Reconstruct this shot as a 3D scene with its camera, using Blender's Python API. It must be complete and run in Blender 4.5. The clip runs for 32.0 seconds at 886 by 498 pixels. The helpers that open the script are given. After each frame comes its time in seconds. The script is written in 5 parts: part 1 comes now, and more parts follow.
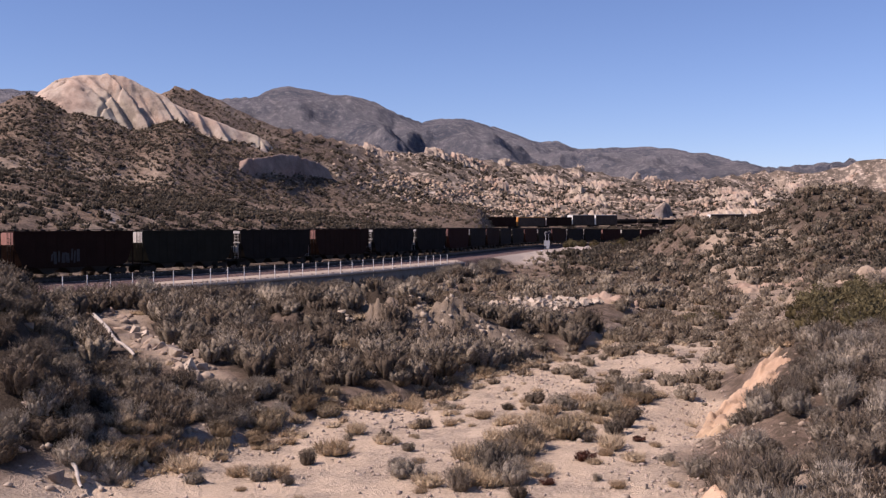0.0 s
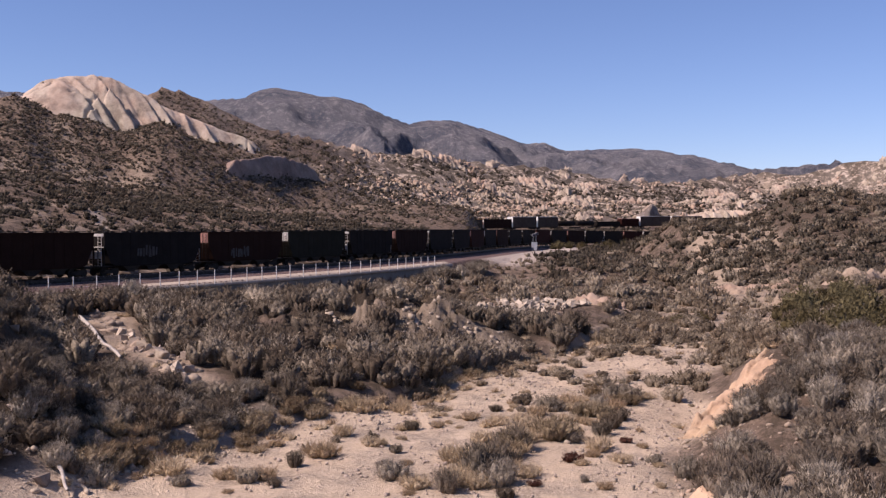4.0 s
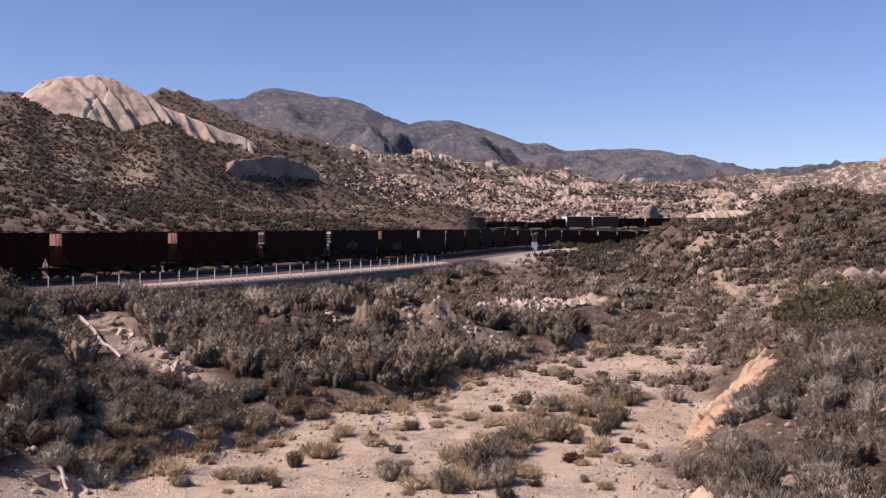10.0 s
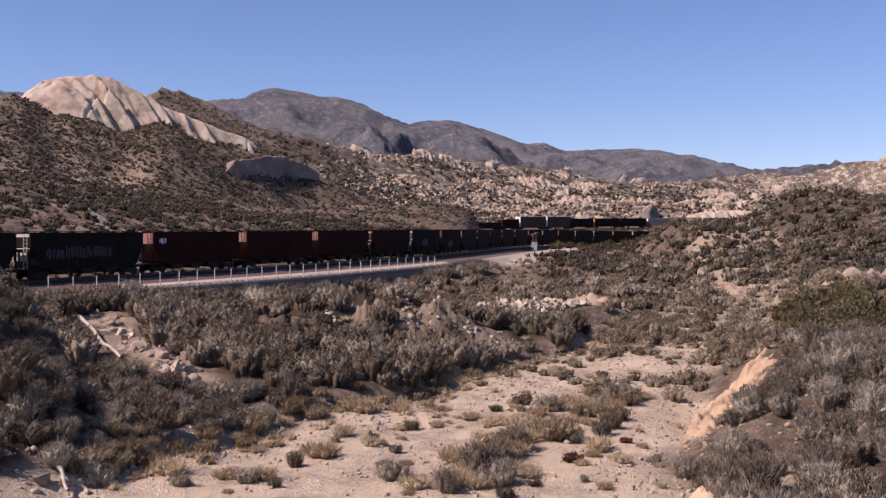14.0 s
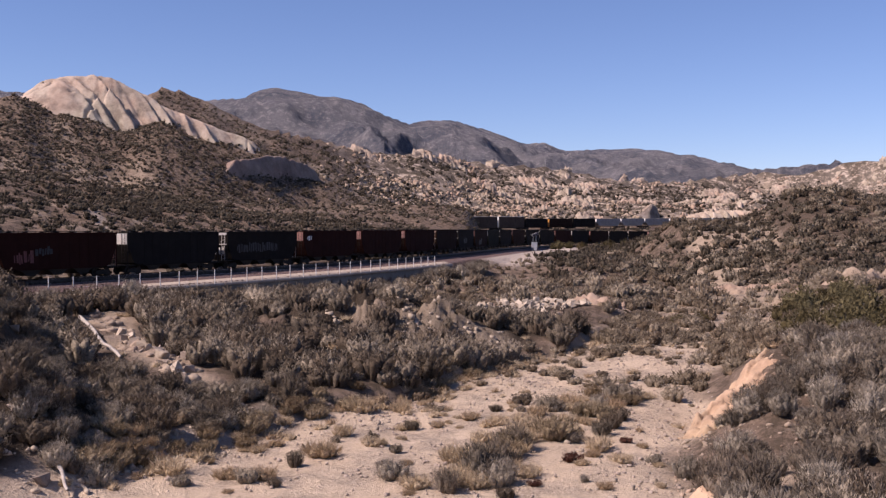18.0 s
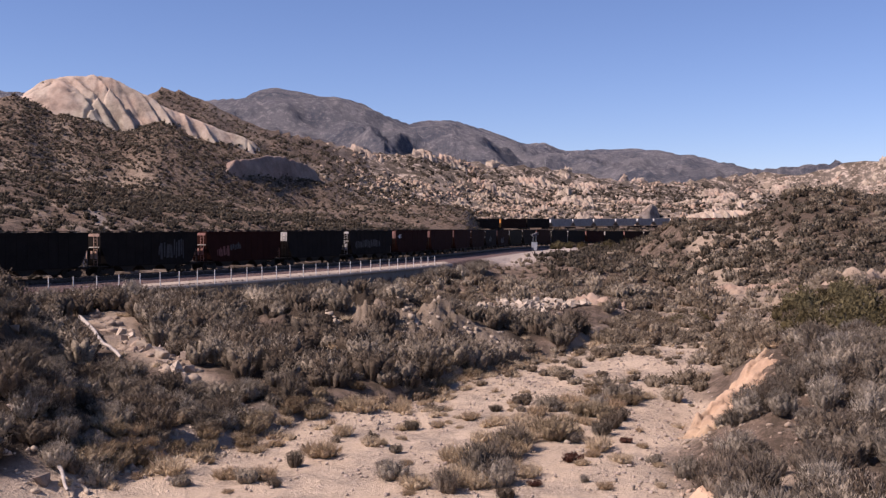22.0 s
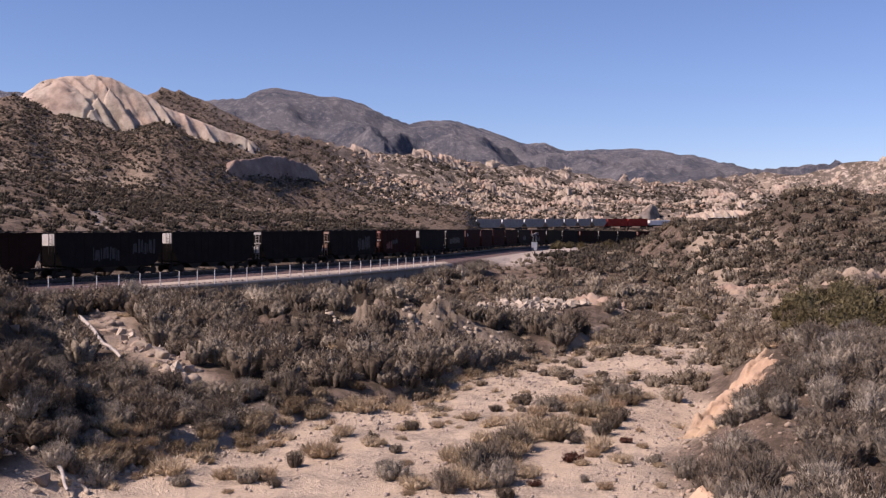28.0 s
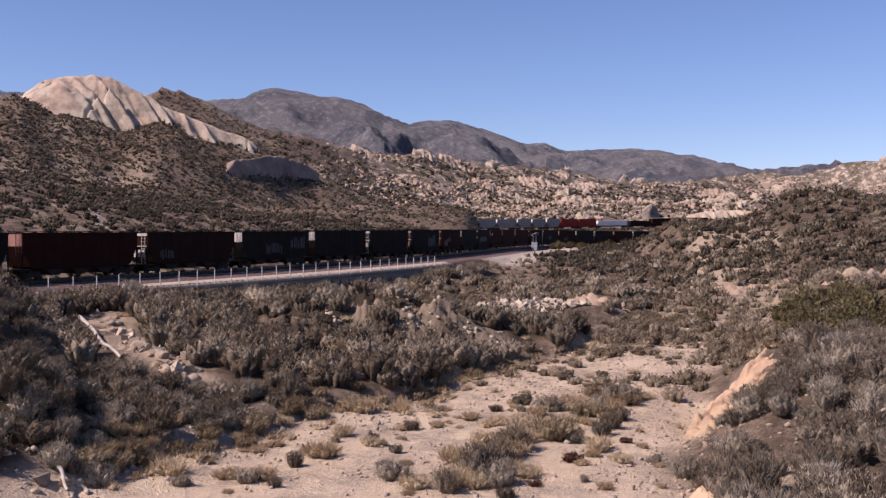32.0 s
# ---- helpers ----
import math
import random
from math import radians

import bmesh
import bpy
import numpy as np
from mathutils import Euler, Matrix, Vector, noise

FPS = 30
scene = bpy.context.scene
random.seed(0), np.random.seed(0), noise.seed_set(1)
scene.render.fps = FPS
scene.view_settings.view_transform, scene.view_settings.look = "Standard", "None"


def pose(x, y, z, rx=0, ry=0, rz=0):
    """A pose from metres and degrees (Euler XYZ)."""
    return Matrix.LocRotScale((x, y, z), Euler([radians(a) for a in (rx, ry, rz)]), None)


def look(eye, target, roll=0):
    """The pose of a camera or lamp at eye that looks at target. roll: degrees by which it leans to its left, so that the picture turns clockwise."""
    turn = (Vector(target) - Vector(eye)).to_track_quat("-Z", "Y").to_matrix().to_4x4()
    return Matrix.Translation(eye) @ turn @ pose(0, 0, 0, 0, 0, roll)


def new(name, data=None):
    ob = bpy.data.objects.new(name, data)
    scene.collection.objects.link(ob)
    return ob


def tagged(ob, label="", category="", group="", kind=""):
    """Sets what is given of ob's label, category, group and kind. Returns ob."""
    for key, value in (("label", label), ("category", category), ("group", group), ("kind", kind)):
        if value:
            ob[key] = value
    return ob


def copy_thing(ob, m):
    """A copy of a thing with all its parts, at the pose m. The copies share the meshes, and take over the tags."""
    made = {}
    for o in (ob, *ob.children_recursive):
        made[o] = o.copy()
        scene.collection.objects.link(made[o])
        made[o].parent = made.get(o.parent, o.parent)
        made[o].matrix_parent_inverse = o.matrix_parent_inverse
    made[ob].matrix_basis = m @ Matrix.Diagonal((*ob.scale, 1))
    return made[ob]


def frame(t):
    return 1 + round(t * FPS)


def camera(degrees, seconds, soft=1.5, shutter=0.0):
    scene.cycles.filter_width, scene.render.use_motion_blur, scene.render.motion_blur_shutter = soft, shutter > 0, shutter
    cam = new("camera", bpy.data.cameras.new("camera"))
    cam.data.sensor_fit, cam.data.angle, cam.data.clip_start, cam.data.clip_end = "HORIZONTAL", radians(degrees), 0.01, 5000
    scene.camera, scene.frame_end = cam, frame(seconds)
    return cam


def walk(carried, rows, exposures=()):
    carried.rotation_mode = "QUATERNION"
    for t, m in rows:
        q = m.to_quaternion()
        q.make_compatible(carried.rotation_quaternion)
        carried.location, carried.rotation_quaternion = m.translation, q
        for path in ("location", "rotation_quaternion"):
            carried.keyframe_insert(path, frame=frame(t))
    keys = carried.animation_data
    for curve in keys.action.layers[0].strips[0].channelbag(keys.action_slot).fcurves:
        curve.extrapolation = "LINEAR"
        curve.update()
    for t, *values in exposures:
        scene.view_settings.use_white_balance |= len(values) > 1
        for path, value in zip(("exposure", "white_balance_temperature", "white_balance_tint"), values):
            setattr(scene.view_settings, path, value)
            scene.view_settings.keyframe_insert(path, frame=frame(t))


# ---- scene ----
cam = camera(45.82, 32.0, soft=1.3)
EYE = (0.0, 0.0, 4.75)


def aim(yaw, pitch):
    """The camera's pose on its tripod: degrees to the left and down."""
    return pose(*EYE, 90 - pitch, 0, yaw)


walk(cam, [
    (0.0, aim(0.680, 1.125)), (0.5, aim(0.565, 1.165)), (1.0, aim(0.385, 1.125)), (1.5, aim(0.245, 1.040)),
    (2.0, aim(0.120, 1.034)), (2.5, aim(0.015, 1.034)), (3.0, aim(0.0, 1.034)), (32.0, aim(0.0, 1.034)),
], [(0.0, 0.535, 6030, 32), (32.0, 0.535, 6030, 32)])

# ---------------------------------------------------------------- light
SUN_EL, SUN_AZ = 46.0, -110.0  # degrees above the horizon; degrees east of the camera's forward line
world = bpy.data.worlds.new("sky")
scene.world = world
world.use_nodes = True
wn = world.node_tree.nodes
sky = wn.new("ShaderNodeTexSky")
sky.sky_type, sky.sun_disc = "NISHITA", False
sky.sun_elevation, sky.sun_rotation = radians(SUN_EL), radians(SUN_AZ)
sky.altitude, sky.air_density, sky.dust_density, sky.ozone_density = 1500, 1.0, 0.05, 3.9
wn["Background"].inputs["Strength"].default_value = 0.075
world.node_tree.links.new(sky.outputs[0], wn["Background"].inputs[0])
sun_dir = Vector((math.sin(radians(SUN_AZ)) * math.cos(radians(SUN_EL)),
                  math.cos(radians(SUN_AZ)) * math.cos(radians(SUN_EL)), math.sin(radians(SUN_EL))))
sun = new("sun", bpy.data.lights.new("sun", "SUN"))
sun.data.energy, sun.data.angle, sun.data.color = 4.5, radians(0.53), (1.0, 0.875, 0.675)
sun.matrix_world = look(sun_dir * 100, (0, 0, 0))


# ---------------------------------------------------------------- materials
def node_material(name, rough=0.9, metal=0.0):
    mat = bpy.data.materials.new(name)
    mat.use_nodes = True
    nt = mat.node_tree
    b = nt.nodes["Principled BSDF"]
    b.inputs["Roughness"].default_value, b.inputs["Metallic"].default_value = rough, metal
    b.inputs["Specular IOR Level"].default_value = 0.25
    return mat, nt, b


def tex_noise(nt, scale, detail=4.0, rough=0.6, source="Object"):
    co = nt.nodes.new("ShaderNodeTexCoord")
    n = nt.nodes.new("ShaderNodeTexNoise")
    n.inputs["Scale"].default_value, n.inputs["Detail"].default_value, n.inputs["Roughness"].default_value = scale, detail, rough
    nt.links.new(co.outputs[source], n.inputs["Vector"])
    return n.outputs["Fac"]


def ramp(nt, fac, *stops):
    r = nt.nodes.new("ShaderNodeValToRGB")
    while len(r.color_ramp.elements) < len(stops):
        r.color_ramp.elements.new(0.5)
    for e, (p, c) in zip(r.color_ramp.elements, stops):
        e.position, e.color = p, (*c, 1)
    nt.links.new(fac, r.inputs[0])
    return r.outputs[0]


def mix(nt, fac, a, b, kind="MIX"):
    m = nt.nodes.new("ShaderNodeMix")
    m.data_type, m.blend_type = "RGBA", kind
    for value, socket in ((fac, m.inputs[0]), (a, m.inputs[6]), (b, m.inputs[7])):
        if isinstance(value, (int, float)):
            socket.default_value = value
        elif isinstance(value, tuple):
            socket.default_value = (*value, 1)
        else:
            nt.links.new(value, socket)
    return m.outputs[2]


def bump(nt, bsdf, height, strength=0.4, distance=0.05):
    b = nt.nodes.new("ShaderNodeBump")
    b.inputs["Strength"].default_value, b.inputs["Distance"].default_value = strength, distance
    nt.links.new(height, b.inputs["Height"])
    nt.links.new(b.outputs[0], bsdf.inputs["Normal"])


def attribute(nt, name):
    a = nt.nodes.new("ShaderNodeAttribute")
    a.attribute_name = name
    return a.outputs["Fac"]


def surface(name, c1, c2, scale=2.0, fine=18.0, rough=0.85, metal=0.0, relief=0.3, depth=0.02, vary=0.0):
    """A plain weathered surface: two colours in large blotches, a fine grain, relief."""
    mat, nt, b = node_material(name, rough, metal)
    big = ramp(nt, tex_noise(nt, scale, 5), (0.35, c1), (0.68, c2))
    grain = tex_noise(nt, fine, 3)
    col = mix(nt, 0.35, big, ramp(nt, grain, (0.3, tuple(0.6 * v for v in c1)), (0.7, tuple(min(1, 1.15 * v) for v in c2))))
    if vary:
        o = nt.nodes.new("ShaderNodeObjectInfo")
        col = mix(nt, vary, col, ramp(nt, o.outputs["Random"], (0.0, tuple(0.55 * v for v in c1)), (1.0, tuple(min(1, 1.3 * v) for v in c2))))
    nt.links.new(col, b.inputs["Base Color"])
    bump(nt, b, grain, relief, depth)
    return mat


def foliage(name, dark, mid, light, joined):
    """Leaves and twigs: tinted plant by plant and sprig by sprig."""
    mat, nt, b = node_material(name, 0.9)
    b.inputs["Specular IOR Level"].default_value = 0.1
    if joined:
        plant = attribute(nt, "tint")
    else:
        o = nt.nodes.new("ShaderNodeObjectInfo")
        plant = o.outputs["Random"]
    red = (mid[0] * 0.80, mid[1] * 0.72, mid[2] * 0.68)
    base = ramp(nt, plant, (0.0, dark), (0.25, red), (0.5, mid), (0.8, tuple(0.45 * m + 0.55 * v for m, v in zip(mid, light))), (1.0, light))
    g = nt.nodes.new("ShaderNodeNewGeometry")
    sprig = ramp(nt, g.outputs["Random Per Island"], (0.0, tuple(0.35 * v for v in mid)), (1.0, tuple(min(1, 1.2 * v) for v in light)))
    col = mix(nt, 0.16, base, sprig)
    # Shade in the gaps between leaves is painted as dark mottling.
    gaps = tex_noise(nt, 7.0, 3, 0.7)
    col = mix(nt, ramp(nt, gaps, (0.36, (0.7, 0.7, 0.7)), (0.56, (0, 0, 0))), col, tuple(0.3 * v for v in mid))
    nt.links.new(col, b.inputs["Base Color"])
    bump(nt, b, gaps, 0.7, 0.12)
    glow = nt.nodes.new("ShaderNodeBsdfTranslucent")
    nt.links.new(col, glow.inputs["Color"])
    both = nt.nodes.new("ShaderNodeMixShader")
    both.inputs[0].default_value = 0.2
    nt.links.new(b.outputs[0], both.inputs[1])
    nt.links.new(glow.outputs[0], both.inputs[2])
    out = next(n for n in nt.nodes if n.type == "OUTPUT_MATERIAL")
    nt.links.new(both.outputs[0], out.inputs["Surface"])
    return mat


def ground_material():
    mat, nt, b = node_material("desert_ground", 0.95)
    b.inputs["Specular IOR Level"].default_value = 0.1
    big = tex_noise(nt, 0.06, 6, 0.65)
    mid = tex_noise(nt, 0.7, 6, 0.7)
    fine = tex_noise(nt, 7.0, 4, 0.7)
    soil = ramp(nt, mid, (0.30, (0.080, 0.057, 0.043)), (0.50, (0.180, 0.131, 0.099)), (0.72, (0.34, 0.258, 0.200)))
    soil = mix(nt, 0.45, soil, ramp(nt, big, (0.35, (0.10, 0.073, 0.052)), (0.65, (0.22, 0.162, 0.118))))
    dark_ground = tex_noise(nt, 0.55, 5, 0.75)
    soil = mix(nt, ramp(nt, dark_ground, (0.50, (0, 0, 0)), (0.60, (0.75, 0.75, 0.75))), soil, (0.060, 0.046, 0.030))
    sand = ramp(nt, mid, (0.25, (0.41, 0.318, 0.218)), (0.55, (0.58, 0.458, 0.325)), (0.8, (0.70, 0.57, 0.415)))
    sand = mix(nt, 0.45, sand, ramp(nt, fine, (0.3, (0.30, 0.232, 0.172)), (0.6, (0.62, 0.498, 0.372))))
    gravel = tex_noise(nt, 0.28, 8, 0.78)
    sand = mix(nt, ramp(nt, gravel, (0.47, (0, 0, 0)), (0.58, (0.8, 0.8, 0.8))), sand, ramp(nt, fine, (0.35, (0.13, 0.10, 0.075)), (0.62, (0.50, 0.41, 0.315))))
    pale = ramp(nt, fine, (0.25, (0.33, 0.27, 0.22)), (0.7, (0.50, 0.43, 0.36)))
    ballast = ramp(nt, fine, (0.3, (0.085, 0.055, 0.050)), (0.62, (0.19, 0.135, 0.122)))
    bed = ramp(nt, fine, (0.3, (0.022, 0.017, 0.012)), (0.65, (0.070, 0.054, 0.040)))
    tufts = tex_noise(nt, 0.8, 6, 0.8)
    soil = mix(nt, ramp(nt, tufts, (0.51, (0, 0, 0)), (0.58, (0.8, 0.8, 0.8))), soil, (0.085, 0.066, 0.047))
    soil = mix(nt, ramp(nt, tufts, (0.36, (0.5, 0.5, 0.5)), (0.43, (0, 0, 0))), soil, (0.36, 0.285, 0.225))
    # This dark ground also paints in the shade of the gaps between shrubs.
    soil = mix(nt, attribute(nt, "dark_ground"), soil, bed)
    ledges = tex_noise(nt, 0.20, 9, 0.82)
    rock = ramp(nt, ledges, (0.46, (0.085, 0.070, 0.053)), (0.53, (0.155, 0.123, 0.094)), (0.565, (0.42, 0.342, 0.268)), (0.64, (0.56, 0.465, 0.37)))
    soil = mix(nt, attribute(nt, "rocky"), soil, rock)
    col = mix(nt, attribute(nt, "sand"), soil, sand)
    col = mix(nt, attribute(nt, "pale"), col, pale)
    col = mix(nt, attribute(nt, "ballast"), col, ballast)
    nt.links.new(col, b.inputs["Base Color"])
    h = nt.nodes.new("ShaderNodeMath")
    h.operation = "ADD"
    nt.links.new(mid, h.inputs[0])
    nt.links.new(fine, h.inputs[1])
    bump(nt, b, h.outputs[0], 0.8, 0.25)
    return mat


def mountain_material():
    mat, nt, b = node_material("hazy_chaparral", 1.0)
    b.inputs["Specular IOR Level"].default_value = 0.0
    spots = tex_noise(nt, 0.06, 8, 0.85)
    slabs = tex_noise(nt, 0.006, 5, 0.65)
    # Distance haze is painted in: both colour ramps lean to blue-grey.
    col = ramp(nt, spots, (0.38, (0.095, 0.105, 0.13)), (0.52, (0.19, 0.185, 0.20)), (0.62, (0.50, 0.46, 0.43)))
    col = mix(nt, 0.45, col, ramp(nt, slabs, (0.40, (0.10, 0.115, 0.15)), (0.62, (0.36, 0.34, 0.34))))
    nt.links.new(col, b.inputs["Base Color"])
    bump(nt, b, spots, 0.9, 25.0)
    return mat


def granite_material(name, c1, c2, stain):
    mat, nt, b = node_material(name, 0.9)
    big = tex_noise(nt, 0.16, 6, 0.65)
    fine = tex_noise(nt, 2.2, 6, 0.7)
    col = ramp(nt, big, (0.38, stain), (0.50, c1), (0.70, c2))
    col = mix(nt, 0.3, col, ramp(nt, fine, (0.3, stain), (0.6, c2)))
    hue = tex_noise(nt, 0.07, 4, 0.6)
    warm = ramp(nt, hue, (0.36, (0.95, 0.99, 0.95)), (0.50, (1, 1, 1)), (0.64, (1.03, 0.94, 0.90)))
    col = mix(nt, 1.0, col, warm, "MULTIPLY")
    nt.links.new(col, b.inputs["Base Color"])
    bump(nt, b, fine, 0.6, 0.3)
    return mat


GROUND = ground_material()
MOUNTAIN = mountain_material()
DOME_ROCK = granite_material("dome_granite", (0.40, 0.322, 0.250), (0.56, 0.470, 0.375), (0.19, 0.145, 0.11))
BOULDER = granite_material("boulder_granite", (0.34, 0.26, 0.195), (0.50, 0.395, 0.30), (0.16, 0.118, 0.088))
PALE_STONE = surface("pale_riprap", (0.34, 0.28, 0.21), (0.54, 0.45, 0.35), 1.5, 9, relief=0.6, depth=0.08, vary=0.35)
GREY_STONE = surface("grey_boulder", (0.21, 0.165, 0.13), (0.39, 0.32, 0.26), 1.2, 8, relief=0.6, depth=0.08, vary=0.35)
DIRT_BANK = granite_material("eroded_earth", (0.47, 0.325, 0.21), (0.60, 0.435, 0.295), (0.30, 0.20, 0.13))
DUSTY_EARTH = granite_material("dusty_earth", (0.33, 0.245, 0.18), (0.44, 0.335, 0.25), (0.22, 0.16, 0.115))
CONCRETE = surface("concrete", (0.15, 0.12, 0.09), (0.23, 0.19, 0.15), 0.8, 9, relief=0.2)
POST = surface("pale_fence_post", (0.55, 0.53, 0.50), (0.72, 0.70, 0.67), 4, 30, rough=0.6)
RAIL = surface("rail_steel", (0.05, 0.035, 0.03), (0.13, 0.09, 0.07), 3, 30, rough=0.5, metal=0.6)
SLEEPER = surface("sleeper_wood", (0.05, 0.042, 0.036), (0.12, 0.10, 0.085), 3, 20)
STEEL = surface("running_gear_steel", (0.012, 0.010, 0.009), (0.045, 0.036, 0.03), 4, 25, rough=0.75, metal=0.2)
GALVANISED = surface("galvanised_steel", (0.42, 0.43, 0.44), (0.60, 0.61, 0.62), 3, 25, rough=0.45, metal=0.4)
PANEL = surface("solar_cells", (0.02, 0.025, 0.05), (0.05, 0.06, 0.10), 3, 25, rough=0.2)
LOG = surface("bleached_timber", (0.30, 0.26, 0.22), (0.52, 0.47, 0.41), 3, 20)


def paint(name, c, worn):
    mat = surface("car_paint_" + name, c, worn, 0.55, 7, rough=0.85, relief=0.15)
    mat.node_tree.nodes["Principled BSDF"].inputs["Specular IOR Level"].default_value = 0.08
    return mat


# Near-train colours are darkened: the shade on the car sides is put into them.
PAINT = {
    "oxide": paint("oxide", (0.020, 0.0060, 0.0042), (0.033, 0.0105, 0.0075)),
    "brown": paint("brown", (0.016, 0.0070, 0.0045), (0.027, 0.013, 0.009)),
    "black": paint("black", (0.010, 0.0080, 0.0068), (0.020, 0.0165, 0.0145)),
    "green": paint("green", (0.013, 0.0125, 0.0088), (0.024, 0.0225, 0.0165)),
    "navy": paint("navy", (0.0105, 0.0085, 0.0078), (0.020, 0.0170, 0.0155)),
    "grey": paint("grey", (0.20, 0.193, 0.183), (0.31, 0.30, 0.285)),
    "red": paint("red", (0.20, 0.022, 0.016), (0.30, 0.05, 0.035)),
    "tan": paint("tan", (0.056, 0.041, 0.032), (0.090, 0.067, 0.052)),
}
# Lighter paints for car ends and roofs, with the sunlight put into the colour.
LIT_PAINT = {
    "oxide": paint("sunlit_oxide", (0.27, 0.130, 0.105), (0.40, 0.225, 0.19)),
    "brown": paint("sunlit_brown", (0.34, 0.22, 0.16), (0.46, 0.32, 0.25)),
    "pale": paint("sunlit_pale", (0.45, 0.42, 0.38), (0.62, 0.58, 0.53)),
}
# White paints sunlight onto far-car ends and roofs; also the load and lettering.
WHITE = paint("white", (0.62, 0.61, 0.58), (0.80, 0.79, 0.76))
ORANGE = paint("orange", (0.55, 0.22, 0.05), (0.70, 0.33, 0.10))
GRAFFITI = surface("spray_paint", (0.018, 0.017, 0.017), (0.055, 0.053, 0.053), 2, 9, rough=0.6)
GRAFFITI_RED = surface("spray_paint_red", (0.09, 0.03, 0.027), (0.20, 0.07, 0.06), 2, 9, rough=0.6)

SAGE = ((0.070, 0.054, 0.039), (0.150, 0.122, 0.090), (0.40, 0.337, 0.255))
STRAW = ((0.36, 0.270, 0.165), (0.52, 0.405, 0.262), (0.64, 0.515, 0.355))
CHAP = ((0.055, 0.045, 0.033), (0.118, 0.098, 0.070), (0.21, 0.175, 0.130))
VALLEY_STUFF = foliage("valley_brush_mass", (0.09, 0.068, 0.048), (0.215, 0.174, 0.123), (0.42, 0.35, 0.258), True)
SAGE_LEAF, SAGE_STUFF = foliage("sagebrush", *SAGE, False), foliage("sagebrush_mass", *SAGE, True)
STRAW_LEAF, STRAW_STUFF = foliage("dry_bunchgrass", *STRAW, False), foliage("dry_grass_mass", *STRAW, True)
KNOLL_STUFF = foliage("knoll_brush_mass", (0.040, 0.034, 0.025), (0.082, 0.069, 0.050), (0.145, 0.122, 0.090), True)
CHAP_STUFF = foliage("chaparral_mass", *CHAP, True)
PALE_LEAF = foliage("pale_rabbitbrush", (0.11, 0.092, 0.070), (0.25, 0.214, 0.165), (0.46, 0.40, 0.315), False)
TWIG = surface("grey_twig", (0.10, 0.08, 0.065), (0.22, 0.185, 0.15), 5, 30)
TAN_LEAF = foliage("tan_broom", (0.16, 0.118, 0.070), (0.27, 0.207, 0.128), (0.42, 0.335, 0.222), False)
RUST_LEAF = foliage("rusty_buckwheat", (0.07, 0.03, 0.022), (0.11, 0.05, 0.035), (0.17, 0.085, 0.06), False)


# ---------------------------------------------------------------- mesh helpers
def part(name, bm, material, parent=None, label="", smooth=False):
    me = bpy.data.meshes.new(name)
    bm.to_mesh(me)
    bm.free()
    me.materials.append(material)
    if smooth:
        me.shade_smooth()
    ob = new(name, me)
    ob.parent = parent
    if label:
        ob["label"] = label
    return ob


def array_mesh(name, verts, faces, material, attrs=(), smooth=False):
    """A mesh from arrays; all faces have the same number of corners."""
    verts, faces = np.asarray(verts, np.float32), np.asarray(faces, np.int32)
    me = bpy.data.meshes.new(name)
    me.vertices.add(len(verts))
    me.vertices.foreach_set("co", verts.ravel())
    n, k = faces.shape
    me.loops.add(n * k)
    me.loops.foreach_set("vertex_index", faces.ravel())
    me.polygons.add(n)
    me.polygons.foreach_set("loop_start", np.arange(n, dtype=np.int32) * k)
    for key, values in attrs:
        a = me.attributes.new(key, "FLOAT", "POINT")
        a.data.foreach_set("value", np.asarray(values, np.float32))
    me.update(calc_edges=True)
    me.materials.append(material)
    if smooth:
        me.shade_smooth()
    return new(name, me)


def box(bm, x0, x1, y0, y1, z0, z1):
    vs = [bm.verts.new((x, y, z)) for x in (x0, x1) for y in (y0, y1) for z in (z0, z1)]
    for f in ((0, 1, 3, 2), (4, 6, 7, 5), (0, 4, 5, 1), (2, 3, 7, 6), (0, 2, 6, 4), (1, 5, 7, 3)):
        bm.faces.new([vs[i] for i in f])
    return vs


def bevelled(bm, width=0.03, segments=1):
    bmesh.ops.bevel(bm, geom=list(bm.edges), offset=width, segments=segments, affect="EDGES", profile=0.7)
    return bm


def prism(bm, outline, y0, y1):
    """An x-z outline drawn out from y0 to y1."""
    a = [bm.verts.new((x, y0, z)) for x, z in outline]
    b = [bm.verts.new((x, y1, z)) for x, z in outline]
    n = len(outline)
    bm.faces.new(a)
    bm.faces.new(b[::-1])
    for i in range(n):
        bm.faces.new((a[(i + 1) % n], a[i], b[i], b[(i + 1) % n]))
    return bm


def rod(bm, p, q, r, sides=6, r2=None):
    p, q = Vector(p), Vector(q)
    m = Matrix.Translation((p + q) / 2) @ (q - p).to_track_quat("Z", "Y").to_matrix().to_4x4()
    bmesh.ops.create_cone(bm, cap_ends=True, segments=sides, radius1=r, radius2=r if r2 is None else r2, depth=(q - p).length, matrix=m)
    return bm


# ---------------------------------------------------------------- relief
def lattice(ix, iy, seed):
    h = np.sin(ix * 127.1 + iy * 311.7 + seed * 74.7) * 43758.5453
    return h - np.floor(h)


